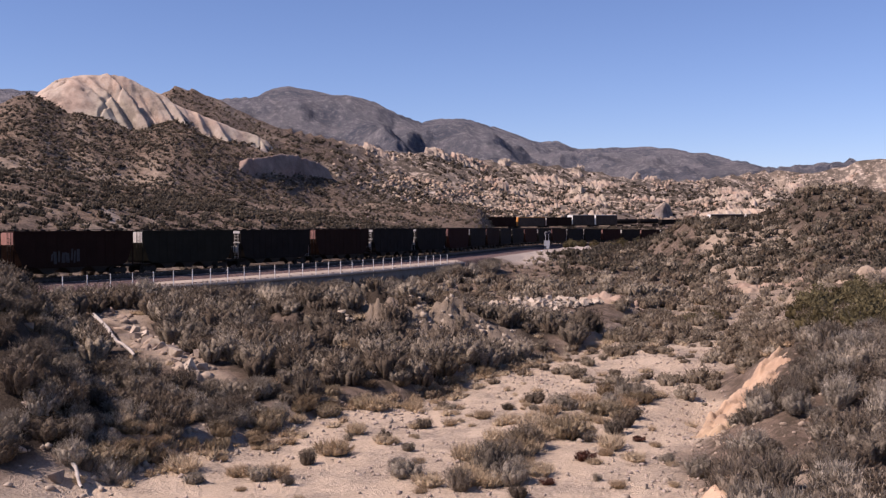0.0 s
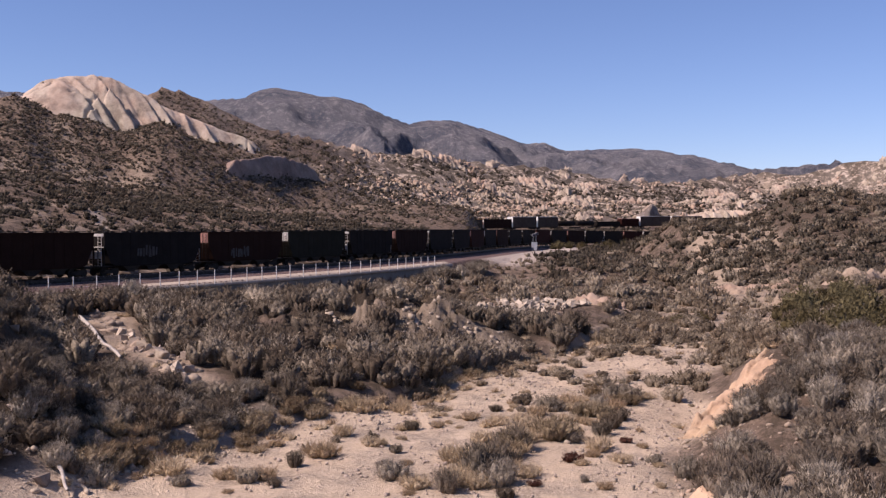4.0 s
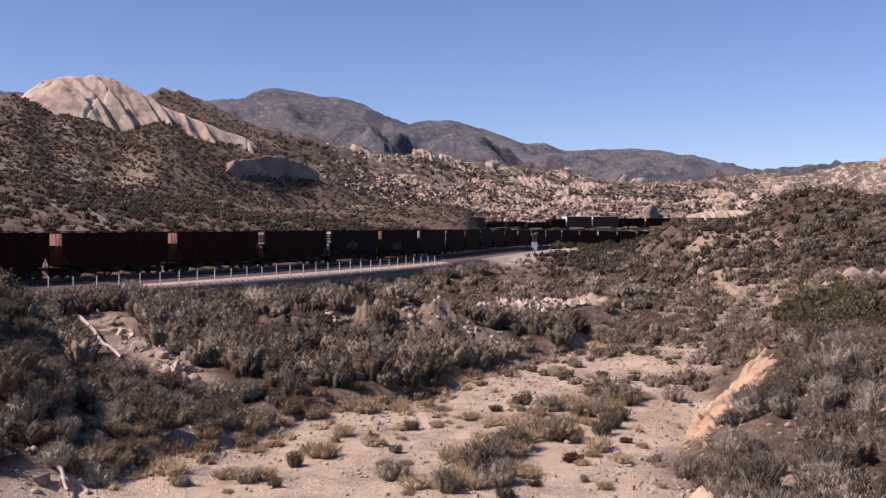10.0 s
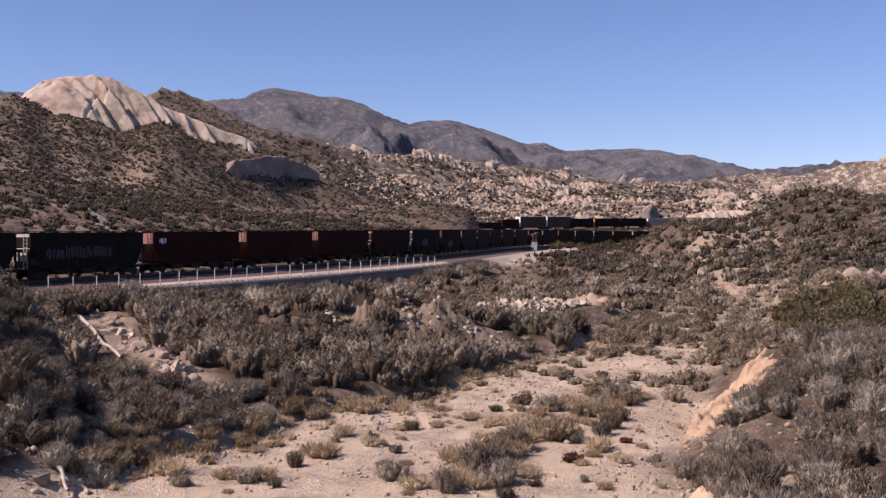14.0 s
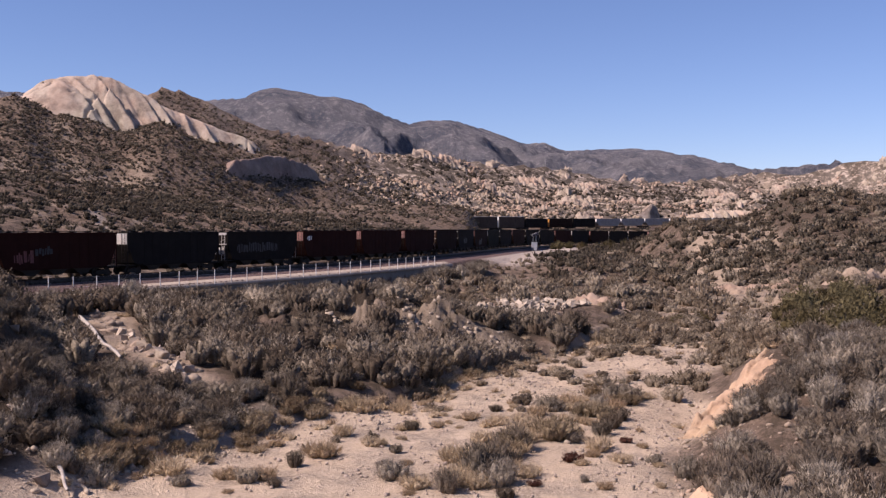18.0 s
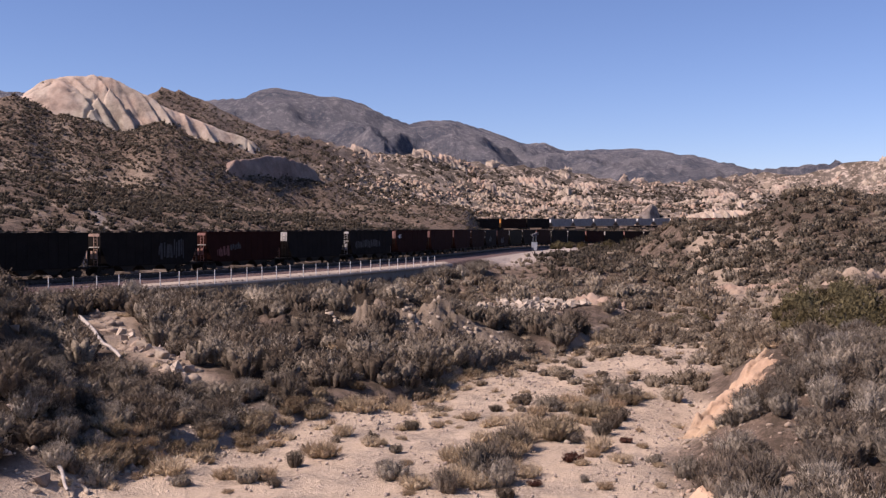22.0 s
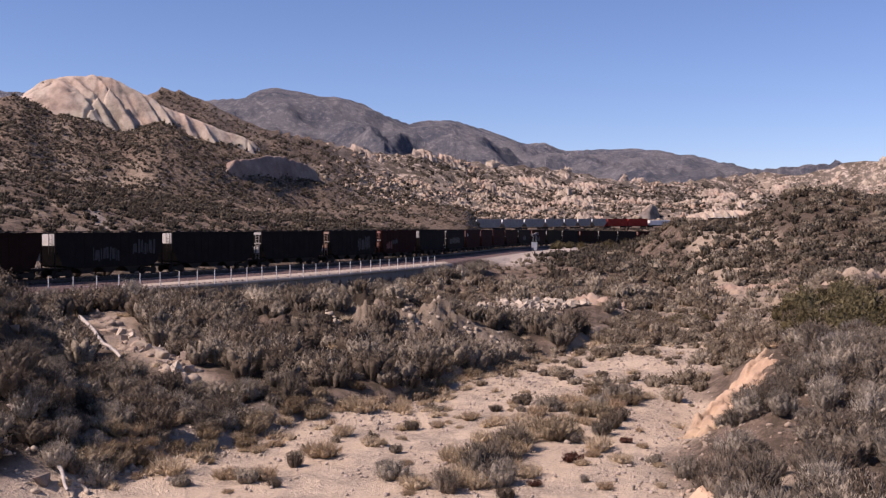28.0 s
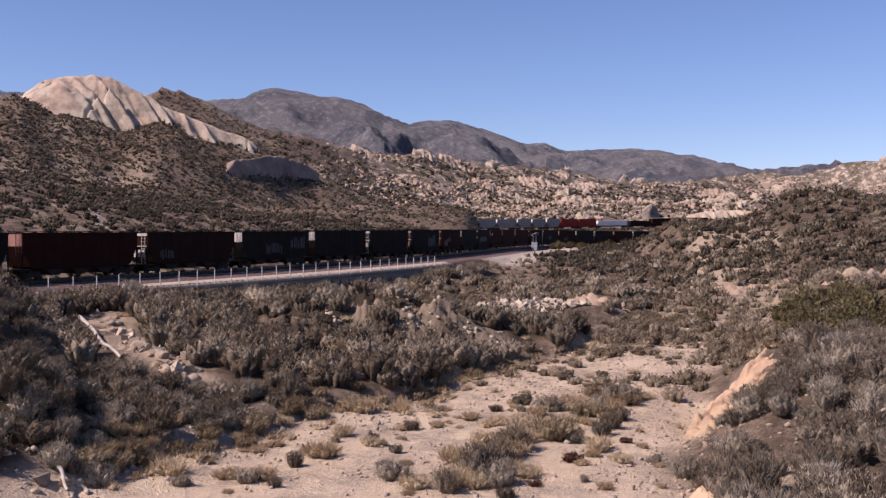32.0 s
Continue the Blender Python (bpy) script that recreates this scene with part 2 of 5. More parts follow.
def value_noise(x, y, seed=0):
    ix, iy = np.floor(x), np.floor(y)
    fx, fy = x - ix, y - iy
    fx, fy = fx * fx * (3 - 2 * fx), fy * fy * (3 - 2 * fy)
    a, b = lattice(ix, iy, seed), lattice(ix + 1, iy, seed)
    c, d = lattice(ix, iy + 1, seed), lattice(ix + 1, iy + 1, seed)
    return (a * (1 - fx) + b * fx) * (1 - fy) + (c * (1 - fx) + d * fx) * fy - 0.5


def fbm(x, y, size, octaves=4, seed=0):
    """Noise about -0.5 to 0.5, its largest waves as wide as size."""
    out, amp = np.zeros(np.shape(x)), 1.0
    for k in range(octaves):
        out = out + amp * value_noise(x / size * 2 ** k + 17.3 * k, y / size * 2 ** k - 9.1 * k, seed + k)
        amp *= 0.5
    return out


def crags(x, y, size, seed):
    """Angular blocks: each cell of a random mosaic has its own height and tilt."""
    gx, gy = x / size, y / size
    ix, iy = np.floor(gx), np.floor(gy)
    best, out = np.full(np.shape(x), 9.0), np.zeros(np.shape(x))
    for dx in (-1, 0, 1):
        for dy in (-1, 0, 1):
            cx, cy = ix + dx, iy + dy
            px, py = gx - cx - lattice(cx, cy, seed), gy - cy - lattice(cx, cy, seed + 1)
            q = np.hypot(px, py)
            h = lattice(cx, cy, seed + 2) + 1.3 * (lattice(cx, cy, seed + 3) - 0.5) * px + 1.3 * (lattice(cx, cy, seed + 4) - 0.5) * py - 0.5 * q
            out = np.where(q < best, h, out)
            best = np.minimum(best, q)
    return out


def step(a, b, x):
    t = np.clip((x - a) / (b - a), 0, 1)
    return t * t * (3 - 2 * t)


def along(pairs, x):
    p = np.array(pairs)
    return np.interp(x, p[:, 0], p[:, 1])


# the two railway lines: headings along the line, then the points
S_NEAR = np.arange(-420.0, 700.0, 1.0)
turn = np.radians(np.interp(S_NEAR, [-40, 0, 40, 80, 120, 180, 240, 320, 420, 520],
                            [28.0, 26.0, 20.9, 13.4, 11.8, 18.9, 30.4, 41.4, 52.5, 63.6]))
NEAR_X = np.cumsum(np.sin(turn))
NEAR_Y = np.cumsum(np.cos(turn))
NEAR_X += -26.43 - NEAR_X[420]
NEAR_Y += 136.31 - NEAR_Y[420]
NEAR_Z = -0.27 + 0.27 * step(-50, 70, S_NEAR) - 0.6 * step(150, 330, S_NEAR)
NEAR_TURN = turn

S_FAR = np.arange(-420.0, 460.0, 1.0)
turn = np.radians(np.interp(S_FAR, [-200, -110, -60, 0, 60, 100, 160, 260], [12, 20.0, 35.4, 51.5, 53.6, 53.0, 56, 58]))
FAR_X = -np.cumsum(np.cos(turn))
FAR_Y = -np.cumsum(np.sin(turn))
FAR_X += 56.5 - FAR_X[420]
FAR_Y += 484.9 - FAR_Y[420]
FAR_Z = 5.25 - 0.0108 * np.clip(S_FAR, -150, 260)


def near_at(s):
    return Vector((np.interp(s, S_NEAR, NEAR_X), np.interp(s, S_NEAR, NEAR_Y), np.interp(s, S_NEAR, NEAR_Z)))


def far_at(s):
    return Vector((np.interp(s, S_FAR, FAR_X), np.interp(s, S_FAR, FAR_Y), np.interp(s, S_FAR, FAR_Z)))


def near_offset(x, y):
    """Metres east of the near line, and the rail's height there."""
    return ((x - np.interp(y, NEAR_Y, NEAR_X)) * np.cos(np.interp(y, NEAR_Y, NEAR_TURN)), np.interp(y, NEAR_Y, NEAR_Z))


def far_offset(x, y):
    """Metres beyond the far line, and the rail's height there."""
    yy, tt = FAR_Y[::-1], turn[::-1]
    return ((np.interp(y, yy, FAR_X[::-1]) - x) * np.sin(np.interp(y, yy, tt)), np.interp(y, yy, FAR_Z[::-1]))


# skylines shaped to fit the camera's view: bearing and elevation in thousandths, assumed range in metres
HILL_SKY = [(-503, 109), (-455, 114), (-423, 121), (-401, 118), (-369, 108), (-342, 106), (-304, 113), (-285, 126),
            (-269, 135.6), (-250, 134), (-223, 122.6), (-191, 105), (-164, 94.6), (-131, 88.7), (-99, 81.7), (-72, 75.2),
            (-45, 72.5), (-18, 73), (41, 63.4), (84, 62), (116, 57), (157, 51), (186, 48.2), (224, 48), (267, 51.5),
            (305, 56), (332, 55), (370, 56.5), (381, 63), (402, 68), (423, 68.7), (494, 58)]
HILL_RANGE = [(-500, 380), (-423, 390), (-345, 415), (-300, 470), (-250, 500), (-160, 520), (-80, 590), (-45, 630), (30, 700), (160, 760),
              (224, 800), (305, 850), (423, 800)]
PEAKS = [(-584, 128), (-423, 135), (-390, 133), (-315, 120), (-223, 124.8), (-191, 127), (-175, 134.5), (-158, 137), (-131, 133.4),
         (-99, 127), (-72, 121), (-51, 111), (-32, 104), (-13, 107), (9, 105), (41, 95.7), (79, 83.3), (98, 85), (116, 77),
         (149, 78.4), (197, 78.4), (235, 73), (273, 66), (294, 59), (332, 59), (370, 56), (440, 60.6), (548, 63)]
# edges of the sandy bed: range, metres east
BED_WEST = [(-60, -22), (0, -21), (30, -19.5), (40, -17.0), (44.5, -15.5), (49.6, -13.9), (53, -12.2), (57, -9.8), (62, -7.0), (67, -1.9), (75, 1.5),
            (81, 4.5), (88, 8), (100, 15), (130, 25), (200, 46), (260, 62)]
BED_EAST = [(-60, 12), (0, 8), (35, 8), (45, 10), (52, 11.5), (59, 14), (72, 17.7), (84, 22), (100, 30), (130, 42), (200, 64), (260, 80)]


def west_edge(y):
    return along(BED_WEST, y) + 2.6 * fbm(y, 0 * y, 13, 3, 7) * step(40, 50, y)


def wide_bench(y):
    """Extra width of the near line's bench, behind the retaining wall."""
    return 2.9 * step(300, 250, y)


def bed_level(y):
    return -6.5 + 0.008 * np.clip(y - 50, -60, 250)


def spur_at(x, y):
    """Share of the way along the broken spur, and metres beyond its crest."""
    return ((x + 9.5) * 13.5 + (y - 91) * 3.0) / 191.3, ((y - 91) * 13.5 - (x + 9.5) * 3.0) / 13.83


def height(x, y):
    """The ground's height, for arrays of places."""
    x, y = np.asarray(x, float), np.asarray(y, float)
    u = np.clip(1000 * x / np.maximum(y, 1.0), -560, 560)
    dn, zn = near_offset(x, y)
    df, zf = far_offset(x, y)
    west, east, bed = west_edge(y), along(BED_EAST, y), bed_level(y)
    rough1, rough2 = fbm(x, y, 14, 4, 3), fbm(x, y, 3.2, 3, 9)
    # bed, with shallow channels
    z = bed + 0.50 * fbm(x, y, 9, 4, 5) + 0.16 * rough2 + 0.10 * fbm(x, y, 0.9, 2, 6)
    # western bank, up to the bench of the near line
    d = west - x
    edge = np.interp(y, NEAR_Y, NEAR_X) + 6.4 + 1.06 * wide_bench(y)
    room = np.maximum(west - edge, 6.0)
    top = -2.3 - 1.3 * step(96, 116, y) + 2.5 * step(180, 198, y)
    lip = 0.55 + 0.9 * fbm(x, y, 8, 2, 13) + 0.25 * np.exp(-((y - 53) / 7) ** 2)
    cut = lip * step(0.0, 1.2, d + 0.6 * rough2)
    bank = z + cut + (top - bed - lip) * np.clip((d - 1.2) / (room - 1.2), 0, 1) ** 0.6
    bank = bank + (1.1 * rough1 + 0.25 * rough2) * step(1, 6, d) * (1 - step(room - 4, room, d))
    z = np.where(d > 0, bank, z)
    # a ridge added to shade the bank, its crest just outside the view's left edge
    a = x + 0.435 * y
    z = z + 4.3 * np.exp(-(a / np.where(a < 0, 9.0, 2.8)) ** 2) * step(42, 52, y) * step(86, 74, y)
    # a spur of broken ground with a bare slope, and the shelf under the riprap
    t, far_side = spur_at(x, y)
    crown = along([(-0.6, 0), (-0.1, 1.7), (0.15, 2.5), (0.55, 2.3), (0.8, 1.5), (1.1, 0)], t)
    z = z + crown * np.exp(-(far_side / np.where(far_side < 0, 3.2, 7.5)) ** 2) * (0.8 + 0.5 * fbm(x, y, 4, 3, 14) + 0.55 * crags(x, y, 1.5, 12) + 0.3 * crags(x, y, 0.7, 19))
    t, far_side = ((x - 2) * 17 + (y - 113) * 10) / 389, ((y - 113) * 17 - (x - 2) * 10) / 19.7
    z = z + 0.9 * step(-0.25, 0.05, t) * step(1.25, 0.9, t) * np.exp(-(far_side / np.where(far_side < 0, 4.0, 9.0)) ** 2)
    # eastern terrace and the knoll
    e = x - east
    terrace = z + 3.3 * step(-0.5, 6.5, e) * (0.25 + 0.75 * step(46, 58, y)) + 0.012 * np.clip(e, 0, 60)
    terrace = terrace + (1.3 * rough1 + 0.3 * rough2) * step(0, 5, e)
    z = np.where(e > -0.5, terrace, z)
    z = z - 2.0 * np.exp(-((x - 18.5) / 4.2) ** 2 - ((y - 60.5) / 5.0) ** 2)
    k = x - 86.5
    knoll = 5.0 * np.exp(-np.abs(k / np.where(k < 0, 13, 22)) ** 2.2) + 9.6 * np.where(k < 0, step(-42, -29, k), np.exp(-(k / 26) ** 2))
    z = z + knoll * np.exp(-((y - 245) / 46) ** 2) * (1 + 0.25 * fbm(x, y, 26, 4, 21))
    z = z + 4.5 * np.exp(-((x - 150) / 50) ** 2 - ((y - 240) / 50) ** 2)
    z = z + 0.9 * np.exp(-((x - 52) / 11) ** 2 - ((y - 128) / 9) ** 2)
    z = z + 1.0 * np.exp(-((x - 42) / 14) ** 2 - ((y - 285) / 40) ** 2)
    # far end of the valley
    z = z + (1.0 - z) * step(300, 420, y) * (dn > 0)
    # the rise under the camera
    r = np.hypot(x, y)
    z = np.maximum(z, 3.15 - np.maximum(r - 2.5, 0) * 0.42)
    # west of the near line: a low spur, the far line's hollow, then the hill
    spur_end = step(46, 20, u)
    crest = (11.8 + 3.5 * step(-250, -423, u) + 2.4 * fbm(x, y, 45, 3, 31)) * spur_end + 1.2
    back = np.where(dn < 0, -dn, 0.0)
    gap = np.maximum(-df, 0.0)
    frac = np.clip((back - 6) / np.maximum(back - 6 + gap - 24, 1), 0, 1)
    spur = zn - 0.4 + crest * frac ** 0.75 + (2.2 * rough1 + 0.5 * rough2) * step(6, 20, back)
    flat = zn - 0.4 + (zf + 0.2 - zn) * np.clip((back - 6) / np.maximum(back + gap - 12, 1), 0, 1)
    spur = np.where(u > 46, flat + 0.5 * rough1, np.maximum(spur, flat))
    west_side = dn < -4.5
    z = np.where(west_side, spur, z)
    # the hill behind the far line
    zr, sky_line = along(HILL_RANGE, u), along(HILL_SKY, u) / 1000
    foot = np.maximum(zf - 0.5, 2.0)
    t = np.clip(df / np.maximum(df + (zr - y) * 0.75, 1.0), 0, 1)
    hill = foot + (EYE[2] + sky_line * zr - foot) * t ** 0.92
    hill = hill + (10.0 * fbm(x, y, 60, 4, 41) - 9.0 * np.abs(fbm(x, y, 45, 3, 45)) * step(-60, 60, u) + 2.4 * fbm(x, y, 12, 3, 43)) * np.sin(np.pi * np.clip(t, 0, 1)) ** 0.8 + 1.2 * fbm(x, y, 8, 3, 47) * t
    hill = hill + 4.2 * step(-450, -400, u) * step(-150, -215, u) * np.exp(-((y - 384) / np.where(y < 384, 32, 11)) ** 2)
    hill = hill - 4.5 * np.exp(-((x + 50) / 11) ** 2 - ((y - 388) / 10) ** 2)
    fall = EYE[2] + sky_line * zr - 0.22 * (y - zr)
    hill = np.where(y > zr, np.maximum(fall + 3 * fbm(x, y, 40, 3, 51), -8), hill)
    z = np.where((df > 0) & (y > 100), np.maximum(hill, np.where(west_side, foot, z)), z)
    # benches of both lines
    a = np.abs(df)
    bench = zf - 0.45 - 0.5 * step(2.2, 4.5, a)
    z = np.where(a < 12, bench + (z - bench) * step(4.0, 11.0, a), z)
    a = np.abs(dn)
    w = wide_bench(y)
    bench = zn - 0.42 - np.where(dn > 0, (1.05 - 0.215 * w) * step(1.7 + w, 4.6 + w, a), 0.62 * step(1.9, 3.6, a)) * (1 - 0.45 * (dn > 0) * step(180, 195, y))
    z = np.where(dn >= 0, np.where(dn < 9 + w, bench + (z - bench) * step(6.0 + w, 6.5 + w + 2.2 * step(190, 215, y), dn), z),
                 np.where(dn > -12, bench + (z - bench) * step(5.0, 11.0, a), z))
    return z


def scree(x, y):
    """Metres from the strip of bare rubble down the western bank."""
    t = np.clip(((x + 30) * 14 - (y - 92) * 27) / (14 ** 2 + 27 ** 2), 0, 1)
    return np.hypot(x + 30 - 14 * t, y - 92 + 27 * t)


def ground_masks(x, y):
    d, e = west_edge(y) - x, x - along(BED_EAST, y)
    dn, zn = near_offset(x, y)
    df, zf = far_offset(x, y)
    n1, n2 = fbm(x, y, 7, 4, 61), fbm(x, y, 26, 3, 67)
    inside = np.minimum(-d, -e)
    sand = step(-2.0, 1.0, inside + 3.0 * n1) * (1 - 0.45 * step(88, 118, y + 30 * n2))
    sand = np.maximum(sand, 0.40 * step(0.16, 0.34, n2 + 0.4 * n1) * step(2, 6, e) * step(200, 150, y))
    sand = np.maximum(sand, 0.5 * step(2.6, 1.2, scree(x, y) + 2 * n1))
    sand = np.where(dn < -8, 0.40 * step(0.2, 0.5, n2 + 0.5 * n1), sand)
    t, far_side = spur_at(x, y)
    sand = np.maximum(sand, 0.38 * step(0.02, 0.14, t) * step(1.2, 1.0, t + 0.2 * n1) * step(-6, -4.5, far_side) * step(1.0, 0.0, far_side + 2 * n1))
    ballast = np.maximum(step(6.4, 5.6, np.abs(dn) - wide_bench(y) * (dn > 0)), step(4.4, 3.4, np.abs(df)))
    road = step(3.8 + 0.85 * wide_bench(y), 4.6 + 0.85 * wide_bench(y), dn) * step(20, 15, dn + 3 * n1) * step(190, 208, y) * step(345, 320, y)
    sand = np.maximum(sand, 0.8 * step(0.0, 0.3, n1 + 0.15) * step(1, 3, e) * step(9, 6, e) * step(40, 43, y) * step(54, 50, y))
    road = np.maximum(road, 0.75 * np.exp(-((y - 52) / 8) ** 2) * step(-0.5, 0.2, d) * step(3.2, 2.0, d))
    t = np.clip(((x + 60) * 19.4 - (y - 176) * 36) / (19.4 ** 2 + 36 ** 2), 0, 1)
    gully = np.hypot(x + 60 - 19.4 * t, y - 176 + 36 * t) + 0.8 * n1
    road = np.maximum(road, 0.5 * step(1.4, 0.6, gully) * (dn < -6))
    sand = np.maximum(sand, 0.38 * step(0.0, 0.3, n1 + 0.1) * step(14, 6, gully) * (x < -50 + 0.54 * (176 - y)) * (dn < -8))
    tor = fbm(x, y, 60, 2, 97) + 0.8 * fbm(x, y, 14, 3, 98)
    road = np.maximum(road, 0.15 * step(-0.02, 0.22, tor) * (df > 12) * step(-0.11, -0.04, x / np.maximum(y, 1)) * (y > 300))
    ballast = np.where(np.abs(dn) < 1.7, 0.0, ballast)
    rocky = step(-0.13, -0.04, x / np.maximum(y, 1)) * step(10, 25, df) * step(300, 360, y)
    return sand, np.clip(road, 0, 1), ballast, rocky


def litter_shade(x, y):
    """Where leaf litter and the shade among shrubs are painted dark; also between the rails."""
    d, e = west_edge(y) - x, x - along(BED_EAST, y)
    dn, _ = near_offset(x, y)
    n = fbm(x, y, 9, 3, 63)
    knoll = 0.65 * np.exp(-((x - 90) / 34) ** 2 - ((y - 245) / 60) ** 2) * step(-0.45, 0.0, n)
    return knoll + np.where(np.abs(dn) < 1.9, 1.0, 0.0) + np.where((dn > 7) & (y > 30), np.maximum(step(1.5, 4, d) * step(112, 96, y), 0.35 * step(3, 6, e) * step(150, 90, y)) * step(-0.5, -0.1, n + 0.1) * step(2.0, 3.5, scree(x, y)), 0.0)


def fan(r0, r1, ratio, inner, inner_step, outer_step):
    """Places on rings round the camera, closer together inside the view."""
    side = np.linspace(inner, 180, int((180 - inner) / outer_step))
    angles = np.concatenate([-side[::-1], np.arange(-inner + inner_step, inner, inner_step), side])
    radii = r0 * ratio ** np.arange(int(math.log(r1 / r0) / math.log(ratio)) + 2)
    if r0 < 2:
        radii = np.concatenate([[0.02], np.geomspace(1, 33, 30)[:-1], np.geomspace(33, 125, 220)[:-1], np.geomspace(125, r1, 150)])
    a, r = np.meshgrid(np.radians(angles), radii)
    n, m = a.shape
    i = (np.arange(n - 1)[:, None] * m + np.arange(m - 1)[None, :]).ravel()
    return (r * np.sin(a)).ravel() + 0.3, (r * np.cos(a)).ravel() - 0.4, np.stack([i, i + 1, i + m + 1, i + m], 1)


def build_ground():
    x, y, faces = fan(1.0, 1150, 1.014, 26.5, 0.095, 4.0)
    sand, pale, ballast, rocky = ground_masks(x, y)
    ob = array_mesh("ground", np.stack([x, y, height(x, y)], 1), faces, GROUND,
                    (("sand", sand), ("pale", pale), ("ballast", ballast), ("rocky", rocky), ("dark_ground", litter_shade(x, y))), True)
    tagged(ob, "dry brown desert ground with a pale sandy wash", "ground", kind="structure")
    # mountains
    x, y, faces = fan(1100, 4400, 1.012, 30, 0.11, 6.0)
    u = np.clip(1000 * x / np.maximum(y, 1.0), -584, 548)
    r = np.hypot(x, y)
    crest = 3300 + 500 * np.sin(u / 90)
    top = along(PEAKS, u) / 1000 * crest * np.where(y > 0, 1, 0.6)
    t = (y - 1150) / (crest - 1150)
    t = np.where(y > 0, t, (r - 1150) / 2200)
    ridges = fbm(x, y, 700, 6, 71)
    gully = np.abs(fbm(x, y, 330, 6, 77))
    z = -10 + (top + 10) * np.clip(t, 0, 1) ** 0.95 - 230 * gully * np.sin(np.pi * np.clip(t, 0, 1)) + (90 * ridges + 25 * np.abs(fbm(x, y, 120, 4, 73)) * step(0.8, 0.5, t)) * np.sin(np.pi * np.clip(t, 0, 1))
    z = np.where(t > 1, top - 0.3 * (t - 1) * 2000, z) + 10 * fbm(x, y, 90, 3, 79) * np.clip(t, 0, 1)
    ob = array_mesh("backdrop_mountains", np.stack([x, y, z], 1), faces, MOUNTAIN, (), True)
    tagged(ob, "distant chaparral mountains with blue haze in their colour", "mountains", kind="structure")


build_ground()


# ---------------------------------------------------------------- rock outcrops
def outcrop(name, label, material, x0, x1, y0, y1, res, shape, category="rock outcrop", smooth=True):
    """A mass of rock whose top is shape(x, y), standing out of the ground."""
    nx, ny = int((x1 - x0) / res) + 1, int((y1 - y0) / res) + 1
    x, y = np.meshgrid(np.linspace(x0, x1, nx), np.linspace(y0, y1, ny))
    g = height(x, y)
    z = np.maximum(shape(x, y), g - 1.2)
    i = (np.arange(ny - 1)[:, None] * nx + np.arange(nx - 1)[None, :]).ravel()
    faces = np.stack([i, i + 1, i + nx + 1, i + nx], 1)
    keep = ((z - g).ravel() > -1.0)[faces].any(1)
    faces = faces[keep]
    used, inv = np.unique(faces, return_inverse=True)
    v = np.stack([x.ravel(), y.ravel(), z.ravel()], 1)[used]
    ob = array_mesh(name, v, inv.reshape(-1, 4), material, (), smooth)
    return tagged(ob, label, category)


def swell(x, y, cx, cy, rx, ry, top, lean=0.0, power=2.0, turn_by=0.0):
    c, s = math.cos(radians(turn_by)), math.sin(radians(turn_by))
    a, b = ((x - cx) * c + (y - cy) * s) / rx, (-(x - cx) * s + (y - cy) * c) / ry
    q = np.clip(1 - np.abs(a) ** power - np.abs(b) ** power, -1, 1)
    return top * np.sign(q) * np.sqrt(np.abs(q)) + lean * a


DOME_CREST = [(-172, 30), (-165, 47), (-160, 56.5), (-154, 60.5), (-147, 63.0), (-140, 64.2), (-133, 64.0), (-127, 62.0), (-121, 58.6), (-112, 54.4),
              (-104, 51.0), (-95, 47.0), (-85, 43.0), (-76, 39.5), (-70, 33), (-64, 25), (-58, 18)]


def flutes(q):
    """Ribs of uneven width, each with a long rise and a steep far side."""
    n = np.floor(q)
    shift = 0.5 + 0.28 * np.sin(n * 7.3)
    f = q - n
    return np.where(f < shift, 0.25 + 0.75 * (f / shift) ** 0.8, 1 - (np.maximum(f - shift, 0) / (1 - shift)) ** 0.7) * (0.62 + 0.38 * np.sin(n * 4.1 + 1))


def dome_shape(x, y):
    crest = along(DOME_CREST, x) + 1.2 * fbm(x, 0 * y, 16, 2, 82)
    front = along([(-172, 400), (-140, 406), (-110, 409), (-60, 421)], x) - y + 2.5 * fbm(x, y, 24, 2, 81)
    drop = np.where(front > 0, 0.34 * front + 0.040 * front ** 2, 0.35 * -front)
    env = crest - drop
    slant = x + 1.35 * (y - 405)
    q = (slant + 135) / 8.6 + 0.9 * fbm(x, y, 30, 2, 83) + 0.22 * fbm(x, y, 7, 3, 80)
    fine = (slant + 20) / 3.4 + 0.9 * fbm(x, y, 16, 3, 78)
    ribs = step(-158, -128, slant)
    face = step(-3, 7, front)
    crack = np.abs(fbm(x + 0.5 * y, y - 0.6 * x, 15, 3, 84))
    env = env - ribs * face * (8.5 * (1 - flutes(q)) + 1.1 * (1 - flutes(fine))) - 2.2 * np.exp(-(crack / 0.03) ** 2) * step(-2, 6, front)
    return env + 1.6 * fbm(x, y, 9, 5, 85) + 1.6


outcrop("rock_dome", "pale fluted granite dome on the hilltop", DOME_ROCK, -172, -58, 378, 436, 0.4, dome_shape)


# Darker copy of the granite: part of the slab's shade is in its colour.
SLAB_ROCK = granite_material("shaded_slab_granite", (0.20, 0.150, 0.125), (0.34, 0.265, 0.215), (0.12, 0.09, 0.075))


